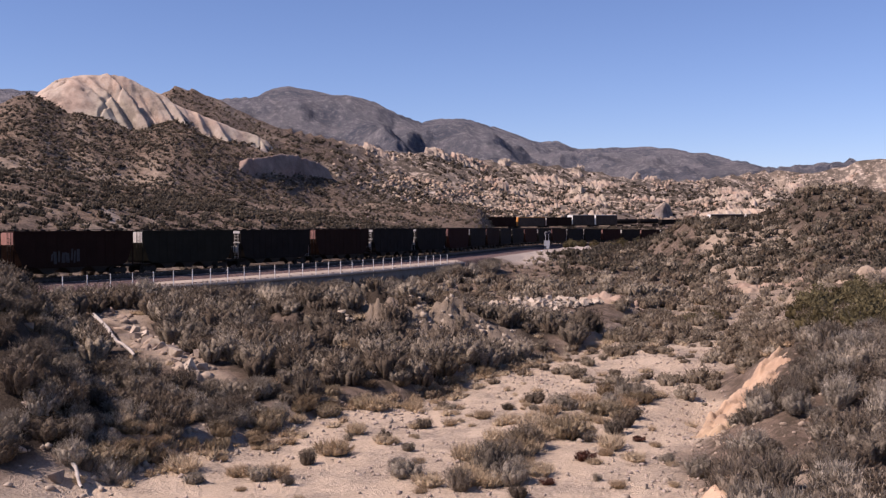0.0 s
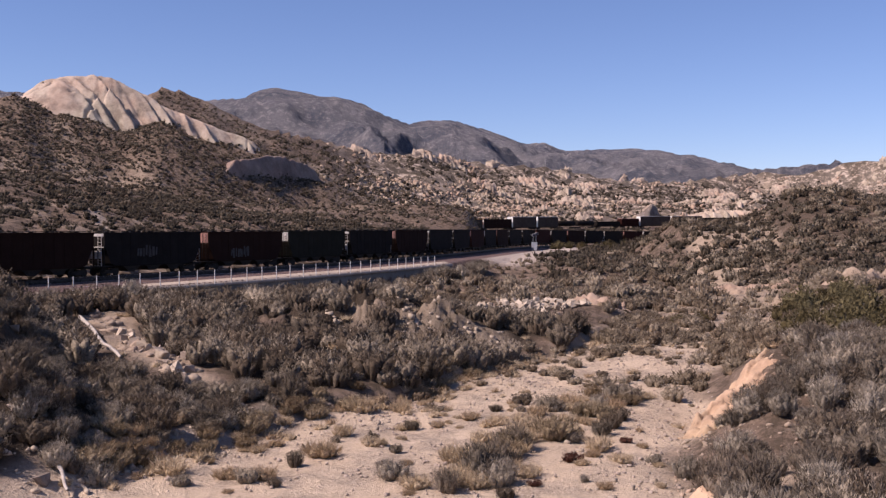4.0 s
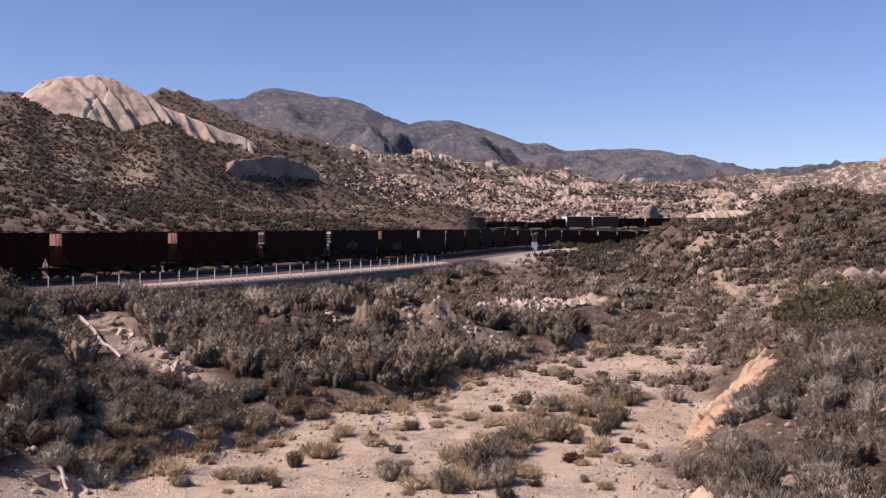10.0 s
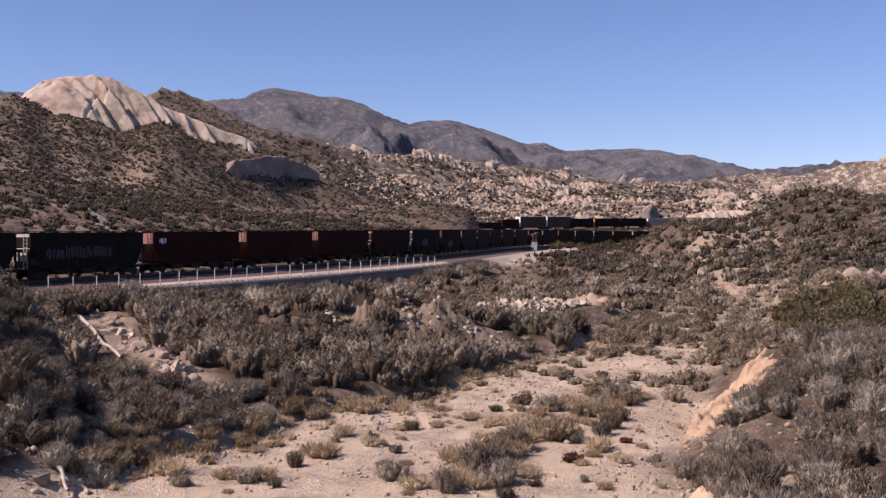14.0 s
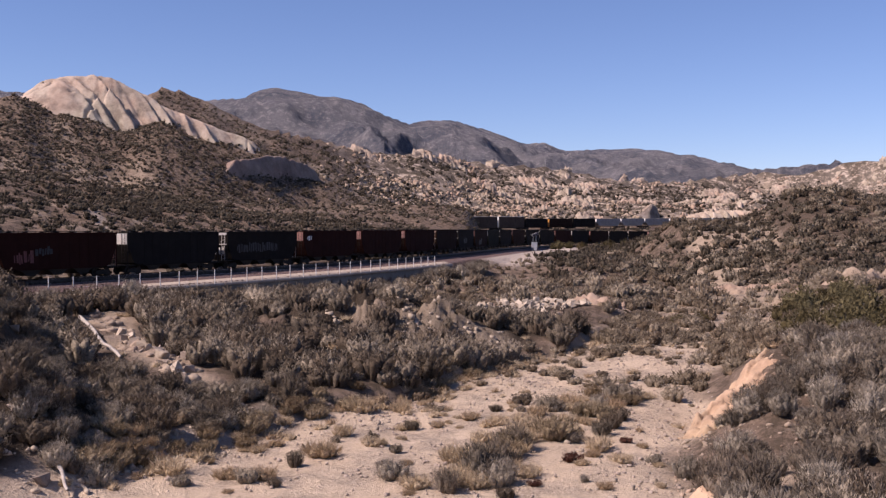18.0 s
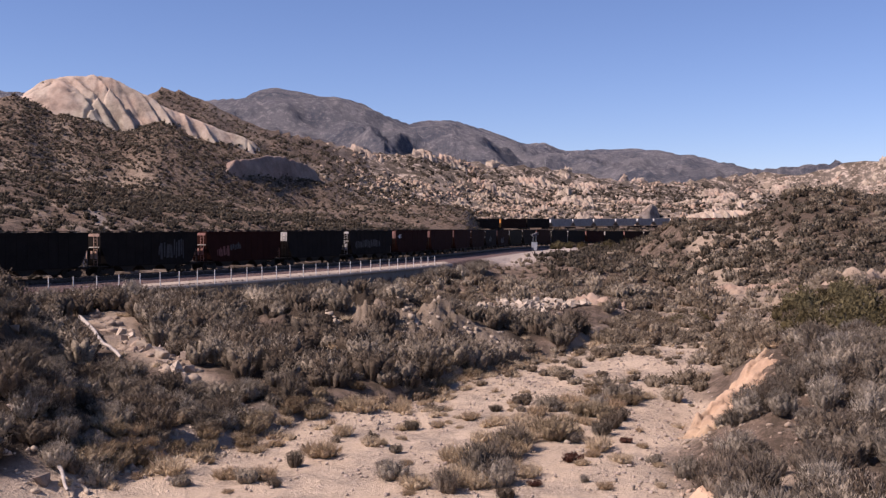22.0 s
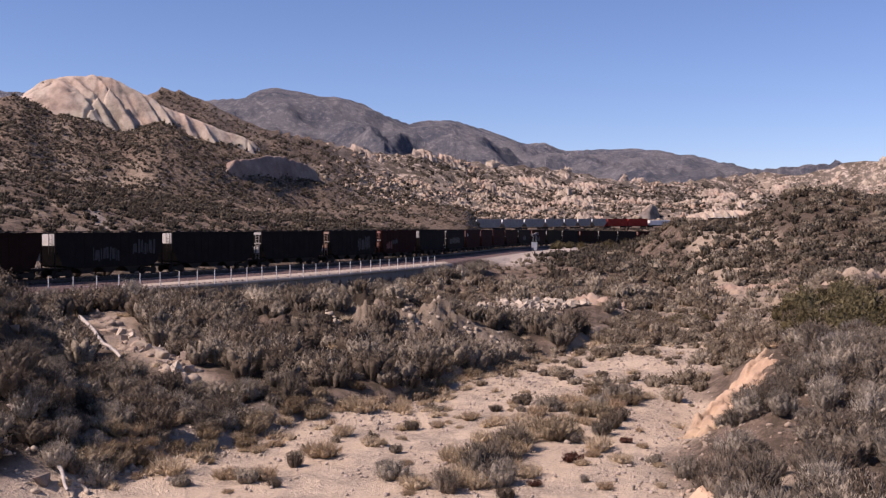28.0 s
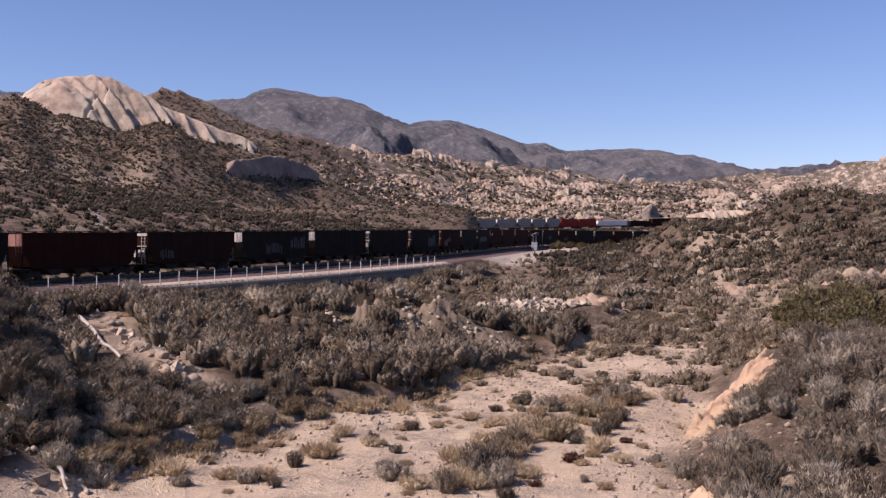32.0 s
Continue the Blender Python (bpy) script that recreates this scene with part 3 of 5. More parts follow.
def slab_shape(x, y):
    n = (x + 66) * 0.90 - (y - 397) * 0.44
    a = (x + 66) * 0.44 + (y - 397) * 0.90
    n = n + 1.1 * fbm(x, y, 9, 3, 87)
    crest = along([(-34, 12), (-26, 25), (-20, 30.0), (0, 33.0), (12, 33.5), (22, 32.0), (32, 29), (44, 20)], a)
    groove = np.exp(-(fbm(x, y, 6, 2, 86) / 0.05) ** 2)
    return crest - np.where(n > 0, 3.0 * n, -0.28 * n) - 0.9 * groove + 0.9 * fbm(x, y, 5, 4, 88)


outcrop("rock_slab", "pale granite slab with one shaded side", SLAB_ROCK, -94, -30, 372, 432, 0.45, slab_shape)


def cliff_shape(x, y):
    cell = (x + 0.25 * (y - 574)) / 5.2 + 0.35 * fbm(x, y, 9, 2, 115)
    f = cell - np.floor(cell)
    buttress = np.where(f < 0.68, 1.0 - 0.5 * f, 0.66 * ((1 - f) / 0.32))
    return 7.0 + swell(x, y, 153, 574, 22, 8, 8.0, 0.5, 4) * (0.35 + 0.75 * buttress) + 0.8 * fbm(x, y, 4, 4, 116)


outcrop("rock_outcrop", "pale grooved rock bench beside the far line", DOME_ROCK, 128, 178, 563, 588, 0.5, cliff_shape)


def cone_shape(x, y):
    n = (x - 116) * 0.93 - (y - 578) * 0.37 + 1.2 * fbm(x, y, 8, 3, 90)
    a = (x - 116) * 0.37 + (y - 578) * 0.93
    crest = along([(-18, 8), (-12, 14), (-6, 17.0), (2, 18.0), (8, 17), (14, 13), (20, 6)], a)
    seam = np.abs(np.sin(0.9 * n + 0.35 * a))
    return crest - np.where(n > 0, 2.4 * n, 0.95 * np.maximum(-n - 1.5, 0)) - 1.1 * (1 - seam) ** 3 + 2.2 * crags(x, y, 3.0, 89) + 0.8 * fbm(x, y, 4, 4, 88)


outcrop("rock_outcrop", "grey-brown rock knob above the far line", granite_material("grey_rock", (0.15, 0.13, 0.115), (0.31, 0.265, 0.225), (0.08, 0.068, 0.058)),
        94, 134, 556, 600, 0.5, cone_shape)


def tor(cx, cy, rx, ry, top, seed, turned=20):
    """A jagged group of rock slabs."""
    def shape(x, y):
        skew = x + 0.5 * y
        blocks = crags(skew + 2 * fbm(x, y, 6, 2, seed), 0.7 * y, 2.7, seed)
        teeth = crags(skew, y, 1.4, seed + 5)
        body = swell(x, y, cx, cy, rx, ry, 1.0, 0, 1.6, turned)
        return height(x, y) - 2.4 + body * (1.2 + 0.22 * top) + (2.6 + 0.25 * top) * blocks * step(-0.3, 0.5, body) + 1.7 * teeth + 0.8 * fbm(x, y, 2, 2, seed + 3)
    r = max(rx, ry)
    outcrop("rock_outcrop", "pale jagged granite slabs on the ridge", RIDGE_ROCK, cx - 1.2 * r, cx + 1.2 * r, cy - 1.2 * r, cy + 1.2 * r, 0.6, shape, smooth=False)


RIDGE_ROCK = granite_material("ridge_granite", (0.34, 0.27, 0.21), (0.52, 0.425, 0.335), (0.13, 0.097, 0.075))
for cx, cy, rx, ry, top, seed in (
        (-44, 585, 12, 8, 4, 201), (-15, 655, 13, 9, 6, 205), (8, 670, 12, 8, 5, 209), (62, 690, 26, 10, 6, 213), (100, 715, 16, 8, 6, 217),
        (140, 740, 10, 8, 4, 221), (205, 780, 20, 10, 6, 225), (262, 815, 14, 9, 7, 229), (300, 812, 10, 6, 2, 233), (328, 796, 16, 6, 2, 237),
        (75, 600, 14, 8, 4, 241), (30, 600, 13, 8, 4, 245), (118, 640, 15, 9, 5, 249), (180, 680, 16, 9, 5, 253), (230, 720, 14, 9, 5, 257)):
    tor(cx, cy, rx, ry, top, seed)
tor_rand = random.Random(17)
for k in range(64):  # lower ribs of rock running down the ridge
    cy = tor_rand.uniform(520, 790)
    cx = tor_rand.uniform(-0.075, 0.37) * cy
    if 540 < cy < 600 and 90 < cx < 180:
        continue
    df, _ = far_offset(np.array([cx]), np.array([cy]))
    if float(df[0]) > 16:
        tor(cx, cy, tor_rand.uniform(5, 13), tor_rand.uniform(2.5, 5), tor_rand.uniform(1, 3.5), 300 + 9 * k, tor_rand.uniform(20, 80))


# ---------------------------------------------------------------- plants
rng = np.random.default_rng(11)


def bush(n, radius, tall, length, width, rand, upright=0.7, plumes=9, spread=0.62, around=4, levels=1, slim=1.0):
    """A shrub of several leafy plumes round a lumpy core: n tapered sprigs, and the corners of all triangles."""
    r, a = np.sqrt(rand.uniform(0, 1, plumes)) * spread, rand.uniform(0, 2 * np.pi, plumes)
    lean = np.stack([np.cos(a) * r, np.sin(a) * r], 1) * radius
    high = tall * (1 - 0.45 * r * r) * rand.uniform(0.72, 1.08, plumes)
    fat = slim * radius * rand.uniform(0.32, 0.56, plumes)
    k = rand.integers(plumes, size=n)
    b, h = rand.uniform(0, 2 * np.pi, n), rand.uniform(0.02, 1.0, n) ** 0.8
    w = fat[k] * np.sin(np.pi * np.clip(h, 0, 1) ** 0.75) ** 0.5 * rand.uniform(0.7, 1.0, n)
    out = np.stack([np.cos(b), np.sin(b)], 1)
    p = np.concatenate([lean[k] * (0.45 + 0.6 * h)[:, None] + out * w[:, None], (h * high[k])[:, None]], 1)
    axis = np.concatenate([out * 0.55 + lean[k] / radius * 0.4, np.full((n, 1), upright)], 1) + rand.normal(0, 0.30, (n, 3))
    axis /= np.linalg.norm(axis, axis=1)[:, None]
    away = np.concatenate([out, (2 * h - 0.6)[:, None]], 1)
    side = np.cross(axis, away + rand.normal(0, 0.2, (n, 3)))
    side /= np.linalg.norm(side, axis=1)[:, None] + 1e-6
    l = (length * rand.uniform(0.5, 1.3, n))[:, None]
    s = side * (width * rand.uniform(0.6, 1.3, n))[:, None]
    v = np.stack([p - s * 0.6, p + s * 0.6, p + axis * l], 1).reshape(-1, 3)
    # each plume has a leafy spindle inside
    turns = np.linspace(0, 2 * np.pi, around, endpoint=False)
    rise, girth = {1: ((0.0, 0.55), (0.4, 0.72)), 2: ((0.0, 0.35, 0.68), (0.3, 0.62, 0.45))}[levels]
    cores, f = [], []
    for j in range(plumes):
        base = 3 * n + j * (around * len(rise) + 1)
        for i, (up, wide) in enumerate(zip(rise, girth)):
            q = wide * fat[j] * rand.uniform(0.6, 0.95, around)
            spin = turns + rand.uniform(0, 1.2)
            foot = lean[j] * (0.5 + 0.55 * up)
            cores.append(np.stack([foot[0] + q * np.cos(spin), foot[1] + q * np.sin(spin), high[j] * (up + rand.uniform(-0.06, 0.06, around))], 1))
            for m in range(around):
                p0, p1 = base + i * around + m, base + i * around + (m + 1) % around
                if i == len(rise) - 1:
                    f.append((p0, p1, base + around * len(rise)))
                else:
                    f += [(p0, p1, p1 + around), (p0, p1 + around, p0 + around)]
        cores.append(np.array([[*(lean[j] * 1.05), high[j] * 0.86]]))
    faces = np.concatenate([np.arange(3 * n).reshape(-1, 3), np.array(f)])
    v = np.concatenate([v] + cores)
    v[:, 2] = np.maximum(v[:, 2], -0.05)
    return v, faces


def stem_mesh(radius, tall, rand):
    bm = bmesh.new()
    for k in range(6):
        a = rand.uniform(0, 6.28)
        r = radius * rand.uniform(0.3, 0.8)
        mid = Vector((math.cos(a) * r * 0.45, math.sin(a) * r * 0.45, tall * 0.35))
        rod(bm, (0, 0, -0.1), mid, 0.035, 4, 0.022)
        rod(bm, mid, (math.cos(a) * r, math.sin(a) * r, tall * rand.uniform(0.6, 0.95)), 0.022, 4, 0.008)
    return bm


def shrub_kind(name, label, category, group, material, radius, tall, n, length, width, upright, plumes=9):
    rand = np.random.default_rng(len(name) * 7 + n)
    v, f = bush(n, radius, tall, length, width, rand, upright, plumes + 6, 0.74, 5, 2, 0.9)
    ob = array_mesh(name, v, f, material, (), True)
    tagged(ob, label, category, group)
    tagged(part("woody_base", stem_mesh(radius, tall, rand), TWIG, ob, "thin grey woody stems"), kind="stuff")
    return ob


SAGE_LABEL = "grey-green rounded sagebrush on the dry bank"
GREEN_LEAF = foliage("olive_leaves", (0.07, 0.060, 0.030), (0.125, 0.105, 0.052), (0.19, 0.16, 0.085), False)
KINDS = {
    "sage": [shrub_kind("sagebrush", SAGE_LABEL, "shrub", "sagebrush", SAGE_LEAF, r, t, 1600, 0.15, 0.030, 0.7 * u, k)
             for r, t, u, k in ((0.95, 1.0, 1.2, 11), (1.15, 1.15, 1.4, 15), (0.95, 1.35, 1.7, 10), (1.25, 1.25, 1.3, 18))],
    "pale": [shrub_kind("rabbitbrush", "pale grey feathery rabbitbrush on the dry bank", "shrub", "rabbitbrush", PALE_LEAF, r, t, 1700, 0.19, 0.024, 1.3, k)
             for r, t, k in ((1.1, 1.25, 13), (0.9, 1.05, 9))],
    "straw": [shrub_kind("bunchgrass", "straw-yellow dry bunchgrass tuft in the sand", "grass tuft", "bunchgrass tufts", STRAW_LEAF, r, t, 700, 0.30, 0.022, u, 12)
              for r, t, u in ((0.65, 0.42, 1.2), (0.85, 0.52, 1.1))],
    "rust": [shrub_kind("buckwheat", "rusty brown dried buckwheat in the sand", "shrub", "buckwheat", RUST_LEAF, 0.7, 0.5, 1000, 0.14, 0.03, 0.9)],
    "tan": [shrub_kind("broom_shrub", "tan-brown twiggy broom shrub beside the sand", "shrub", "broom shrubs", TAN_LEAF, r, t, 1200, 0.20, 0.026, 1.1, k)
            for r, t, k in ((0.9, 0.75, 10), (1.05, 0.85, 12))],
    "green": [shrub_kind("chaparral_shrub", "olive-green leafy chaparral shrub", "shrub", "chaparral shrubs", GREEN_LEAF, 1.1, 1.15, 1500, 0.13, 0.05, 0.8, 14)],
}
USED = set()


def plant(kind, x, y, size, rand):
    """Sets one shrub of a kind on the ground."""
    proto = KINDS[kind][int(rand.integers(len(KINDS[kind])))]
    z = float(height(np.array([x]), np.array([y]))[0])
    m = pose(x, y, z - 0.04, 0, 0, float(rand.uniform(0, 360)))
    if proto in USED:
        ob = copy_thing(proto, m)
    else:
        ob = proto
        USED.add(proto)
        ob.matrix_basis = m
    s = size * rand.uniform(0.9, 1.1)
    ob.scale = (s, s, s * rand.uniform(0.85, 1.15))
    return ob


def beside_near(s, off):
    p, q = near_at(s - 0.5), near_at(s + 0.5)
    t = (q - p).normalized()
    return near_at(s) + Vector((t.y, -t.x, 0)) * off, math.degrees(math.atan2(t.y, t.x))


# single plants in the sandy bed: kind, metres east, range, size
for kind, x, y, size in (
        ("straw", -12.5, 48, 1.6), ("straw", -6.0, 51.5, 1.5), ("straw", -3.7, 54, 0.9), ("straw", -8.6, 54.2, 0.7),
        ("straw", -9.4, 53, 0.6), ("straw", -5.4, 56.5, 1.1), ("pale", 1.7, 48, 1.3), ("straw", 3.0, 49, 1.2), ("straw", 4.4, 57, 1.4),
        ("straw", 5.6, 58, 1.1), ("rust", 6.2, 50.2, 0.95), ("pale", 8.6, 57, 1.0), ("straw", 8.0, 53.5, 1.2), ("rust", 4.1, 46.3, 0.7),
        ("rust", 9.6, 55, 0.6)) + (("straw", -8.0, 46.8, 1.0), ("straw", -9.8, 47.4, 1.0), ("straw", -4.8, 63.4, 1.7), ("straw", -2.6, 64.4, 1.3),
        ("straw", 0.6, 47.2, 1.0), ("pale", 3.6, 53.2, 1.1), ("straw", 7.2, 60.2, 0.8), ("sage", 10.2, 60.5, 0.8), ("straw", 0.6, 50.2, 1.3),
        ("pale", 2.4, 46.6, 1.1), ("straw", 2.2, 51.4, 1.2), ("straw", 3.1, 50.6, 0.9), ("straw", 4.4, 54.6, 1.2), ("straw", 5.6, 55.4, 0.8), ("straw", 6.6, 57.0, 0.9),
        ("straw", 7.4, 51.6, 0.8), ("straw", 8.6, 50.4, 0.9), ("sage", 9.4, 58.4, 0.9), ("straw", 9.0, 61.8, 1.0), ("rust", 7.6, 55.8, 0.6), ("straw", -1.2, 45.8, 1.0)) + (
        ("straw", 1.2, 48.8, 1.3), ("straw", 2.0, 49.6, 1.2), ("straw", 2.9, 48.4, 1.0), ("straw", 3.6, 51.6, 1.3), ("straw", 1.4, 46.2, 1.2), ("pale", 0.2, 45.2, 0.9),
        ("straw", 3.9, 47.9, 1.0), ("straw", 4.6, 60.4, 1.0), ("straw", 5.6, 62.0, 1.2), ("sage", 6.4, 63.4, 0.9), ("straw", 3.2, 59.4, 1.0), ("straw", 7.6, 65.0, 1.2),
        ("sage", 5.0, 66.2, 0.9), ("straw", 8.8, 67.0, 1.1), ("straw", 10.6, 64.2, 0.9), ("sage", 12.0, 67.6, 1.0), ("straw", 1.6, 61.6, 0.9)):
    plant(kind, x, y, size, rng)

for k in range(32):  # a belt of tan brush across the bed
    t = float(rng.uniform(0, 1))
    x, y = -0.4 + 13.4 * t + float(rng.normal(0, 0.9)), 45.4 + 25.1 * t + float(rng.normal(0, 0.9))
    plant(("tan", "straw", "tan", "pale")[k % 4], x, y, 0.85 * float(rng.uniform(0.7, 1.5)) * (1.15 - 0.3 * t), rng)

WEDGE = 0.455


def scatter(count, y0, y1, density, rand):
    """Random places in the view's wedge between two ranges, kept by a density."""
    y = np.sqrt(rand.uniform(y0 * y0, y1 * y1, count))
    x = rand.uniform(-WEDGE, WEDGE, count) * y
    keep = rand.uniform(0, 1, count) < density(x, y)
    return x[keep], y[keep]


def near_cover(x, y):
    """How thickly sage stands between the near line and the eastern terrace."""
    d, e = west_edge(y) - x, x - along(BED_EAST, y)
    dn, _ = near_offset(x, y)
    patch = fbm(x, y, 11, 3, 91)
    out = np.where(d > 0.3, np.where(y > 96, 0.58, 0.72), 0.0) * step(-0.55, -0.2, patch) * step(1.0, 2.0, scree(x, y))
    lean = (x - 10) * 0.55 - (y - 118) * 0.83
    pile = (lean > -4) & (lean < 8.5)
    out = np.where(pile & (x > -2.5) & (x < 19), 0.0, out)
    out = np.where(e > 1.0, np.where(y < 70, 0.85, 0.62) * step(-0.32, 0.02, patch), out)
    face = (e > -1) & (e < 5.5) & (y > 53) & (y < 70)
    out = np.where(face, 0.0, out)
    inside = (d <= 0.3) & (e <= 1.0)
    out = np.where(inside, 0.14 + 0.16 * step(56, 64, y) + 0.35 * ((d > -6) & (y > 68) & (y < 104)) + 0.36 * step(78, 108, y) * step(-0.15, 0.25, patch), out)
    out = np.where((dn < 7.2 + wide_bench(y)) | (y < 33) | ((dn < 9.5 + wide_bench(y)) & (y > 108)), 0, out)
    road = (dn < 7.5 + 13 * step(206, 250, y)) & (y > 195) & (y < 330)
    t, far_side = spur_at(x, y)
    slope = (t > 0.62) & (t < 1.15) & (far_side > -6.5) & (far_side < 0.5) | (t > 0.08) & (t < 0.35) & (far_side > -4.5) & (far_side < 0.3)
    return np.where(road, 0, np.where(slope, 0.25 * out, out))


def bank_cover(x, y):
    """The bank's thicket, with gaps between the clumps and round the fallen pole."""
    t = np.clip(((x + 30.2) * 9.8 - (y - 87) * 20.4) / 512, 0, 1)
    pole = np.hypot(x + 30.2 - 9.8 * t, y - 87 + 20.4 * t)
    return near_cover(x, y) * (0.25 + 0.75 * step(-0.25, 0.1, fbm(x, y, 4.5, 2, 92))) * step(1.2, 2.2, pole)


# the nearest shrubs are single plants
x, y = scatter(760, 33, 66, bank_cover, rng)
order = np.argsort(y)[:240]
for i in order:
    e = x[i] - along(BED_EAST, y[i])
    inside = e < 1 and along(BED_WEST, y[i]) - x[i] < 0.8
    kind = "straw" if inside and rng.uniform() < 0.7 else "sage"
    face = -1 < x[i] + 0.435 * y[i] < 9 and y[i] > 48
    if kind == "sage" and not face and rng.uniform() < (0.75 if e > 2 else 0.3):
        kind = "pale"
    big = 1.45 if e > 2 else 1.05
    plant(kind, x[i], y[i], float(rng.uniform(0.55, 1.15)) * (0.6 if inside else big), rng)
near_limit = float(y[order].max())
for k in range(26):  # tall sage along the foot of the wall
    p, a = beside_near(-48 + 2.6 * k + float(rng.uniform(-1, 1)), 11.4 + float(rng.uniform(0, 2.5)))
    plant("pale" if k % 3 else "sage", p.x, p.y, float(rng.uniform(1.15, 1.75)) * (1.15 if k < 11 else 0.75), rng)
for k in range(20):  # tufts on the slope of the eastern bank
    plant(("tan", "straw", "pale")[k % 3], 14.5 + 6.5 * float(rng.uniform(0, 1)), 53 + 6.5 * float(rng.uniform(0, 1)), float(rng.uniform(0.4, 0.75)), rng)
for k in range(11):  # sage on the steep western ridge added for shade
    y0 = 47 + 2.2 * k
    plant("sage", -(0.395 + 0.035 * float(rng.uniform(0, 1))) * y0, y0, float(rng.uniform(0.75, 1.1)), rng)
for k in range(54):  # tan brush along the foot of the bank
    y0 = 46 + 40 * float(rng.uniform(0, 1)) ** 1.2
    plant("straw" if k % 4 == 0 else "tan", float(west_edge(np.array([y0]))[0]) + float(rng.uniform(-2.2, 0.8)), y0, float(rng.uniform(0.6, 1.15)), rng)
for k in range(34):  # brush on the low bank beside the bed
    y0 = 43.5 + 17 * float(rng.uniform(0, 1))
    plant(("pale", "sage", "sage", "pale", "straw")[k % 5], along(BED_WEST, y0) - 1.2 - 5.5 * float(rng.uniform(0, 1)), y0, float(rng.uniform(0.7, 1.25)), rng)
for k in range(30):  # sage that hides the far end of the wall
    p, a = beside_near(16 + 1.5 * k, 10.6 + float(rng.uniform(0, 2.4)))
    plant("pale" if k % 2 else "sage", p.x, p.y, float(rng.uniform(1.2, 1.8)) * (0.8 + 0.02 * k), rng)
for x0, y0, size in ((16.4, 53.2, 1.2), (17.6, 54.6, 1.3), (19.2, 56, 1.2), (13.6, 49, 1.1), (11.2, 48, 0.9), (15.5, 52.5, 1.2), (12.4, 46.5, 1.0), (17.2, 53.6, 1.2), (20.5, 50, 1.4), (21.5, 52, 1.3), (19.5, 48, 1.3), (22.6, 54, 1.4), (18.5, 46.5, 1.2), (20.2, 47.6, 1.1), (21.8, 49.5, 1.4), (17.4, 44.8, 1.2), (23.2, 51.8, 1.4), (19, 44, 1.2), (26.2, 66, 1.4), (27.4, 69, 1.5), (28.5, 72, 1.5), (26, 63.5, 1.4), (24.8, 61.2, 1.3), (15.4, 44.2, 1.1), (16.8, 47.2, 1.1), (18.8, 51.6, 1.1), (20.4, 54.2, 1.2), (14.2, 47.4, 0.9), (25.2, 64.4, 1.4), (22.4, 63.4, 1.3), (24.4, 66.0, 1.3), (21.8, 60.6, 1.2), (24.0, 61.8, 1.4), (26.6, 64.0, 1.3), (23.0, 68.6, 1.2), (19.2, 57.6, 1.2),
                     (20.6, 58.8, 1.1), (22.6, 58.4, 1.3), (24.8, 59.2, 1.2), (21.0, 56.0, 1.2), (23.4, 56.2, 1.3), (25.6, 57.0, 1.2), (18.0, 55.4, 1.0), (22.8, 66.2, 0.9)) + (
                     (22.0, 64.8, 0.8), (23.6, 64.6, 1.1), (21.4, 62.4, 0.9), (25.4, 68.0, 1.2), (24.6, 70.0, 1.1), (27.4, 67.2, 1.3), (19.4, 60.2, 0.7), (17.2, 56.8, 0.8),
                     (16.2, 54.6, 0.9), (14.8, 52.4, 0.9), (16.6, 51.0, 1.0), (48.0, 121, 1.3), (51.6, 120, 1.2), (54.5, 121, 1.4), (46.0, 122.6, 1.0), (49.8, 127, 1.2), (53.4, 127.6, 1.3)):
    plant("pale" if rng.uniform() < 0.6 else "sage", x0, y0, size, rng)
for kind, x0, y0, size in (("pale", -20.0, 49.0, 1.2), ("pale", -18.6, 46.6, 1.0), ("pale", -17.0, 48.6, 0.9), ("sage", -19.4, 52.0, 1.1), ("straw", -15.6, 47.4, 1.2),
                           ("straw", -16.4, 50.4, 1.0), ("pale", -15.0, 45.4, 0.8), ("sage", -17.6, 53.0, 1.0), ("straw", -14.8, 52.2, 1.3), ("straw", -14.2, 54.4, 1.1),
                           ("sage", -15.8, 55.6, 0.9), ("pale", -21.2, 54.0, 1.2), ("straw", -14.6, 49.2, 1.1), ("sage", -14.0, 56.8, 0.9), ("straw", -13.6, 58.2, 1.2), ("pale", -16.6, 45.0, 0.9),
                           ("straw", -13.2, 60.0, 1.1), ("sage", -13.4, 62.0, 1.0), ("straw", -11.4, 63.6, 1.2), ("sage", -10.4, 65.4, 0.9)):
    plant(kind, x0, y0, size, rng)
for x0, y0, size in ((25.5, 75, 1.6), (27.5, 76.5, 1.9), (29.5, 76, 2.0), (31.5, 78, 2.2), (30, 73.5, 1.7), (33, 76, 2.0), (28.5, 74.2, 1.5), (29.5, 86, 1.9), (32.2, 88, 2.1), (27.4, 84, 1.3), (34.5, 92, 1.8), (36.5, 95, 2.0), (33.6, 86, 1.7), (38, 99, 1.9), (35.4, 89, 1.6), (30.6, 90, 1.7), (26.5, 118, 1.2), (30, 121, 1.1),
                     (33, 300, 1.9), (36.5, 304, 1.7), (40, 300, 2.0), (44, 298, 1.8), (48, 301, 2.1), (52, 297, 1.9), (56, 300, 1.8), (31, 294, 1.2), (46, 290, 1.5)):
    plant("green", x0, y0, size, rng)


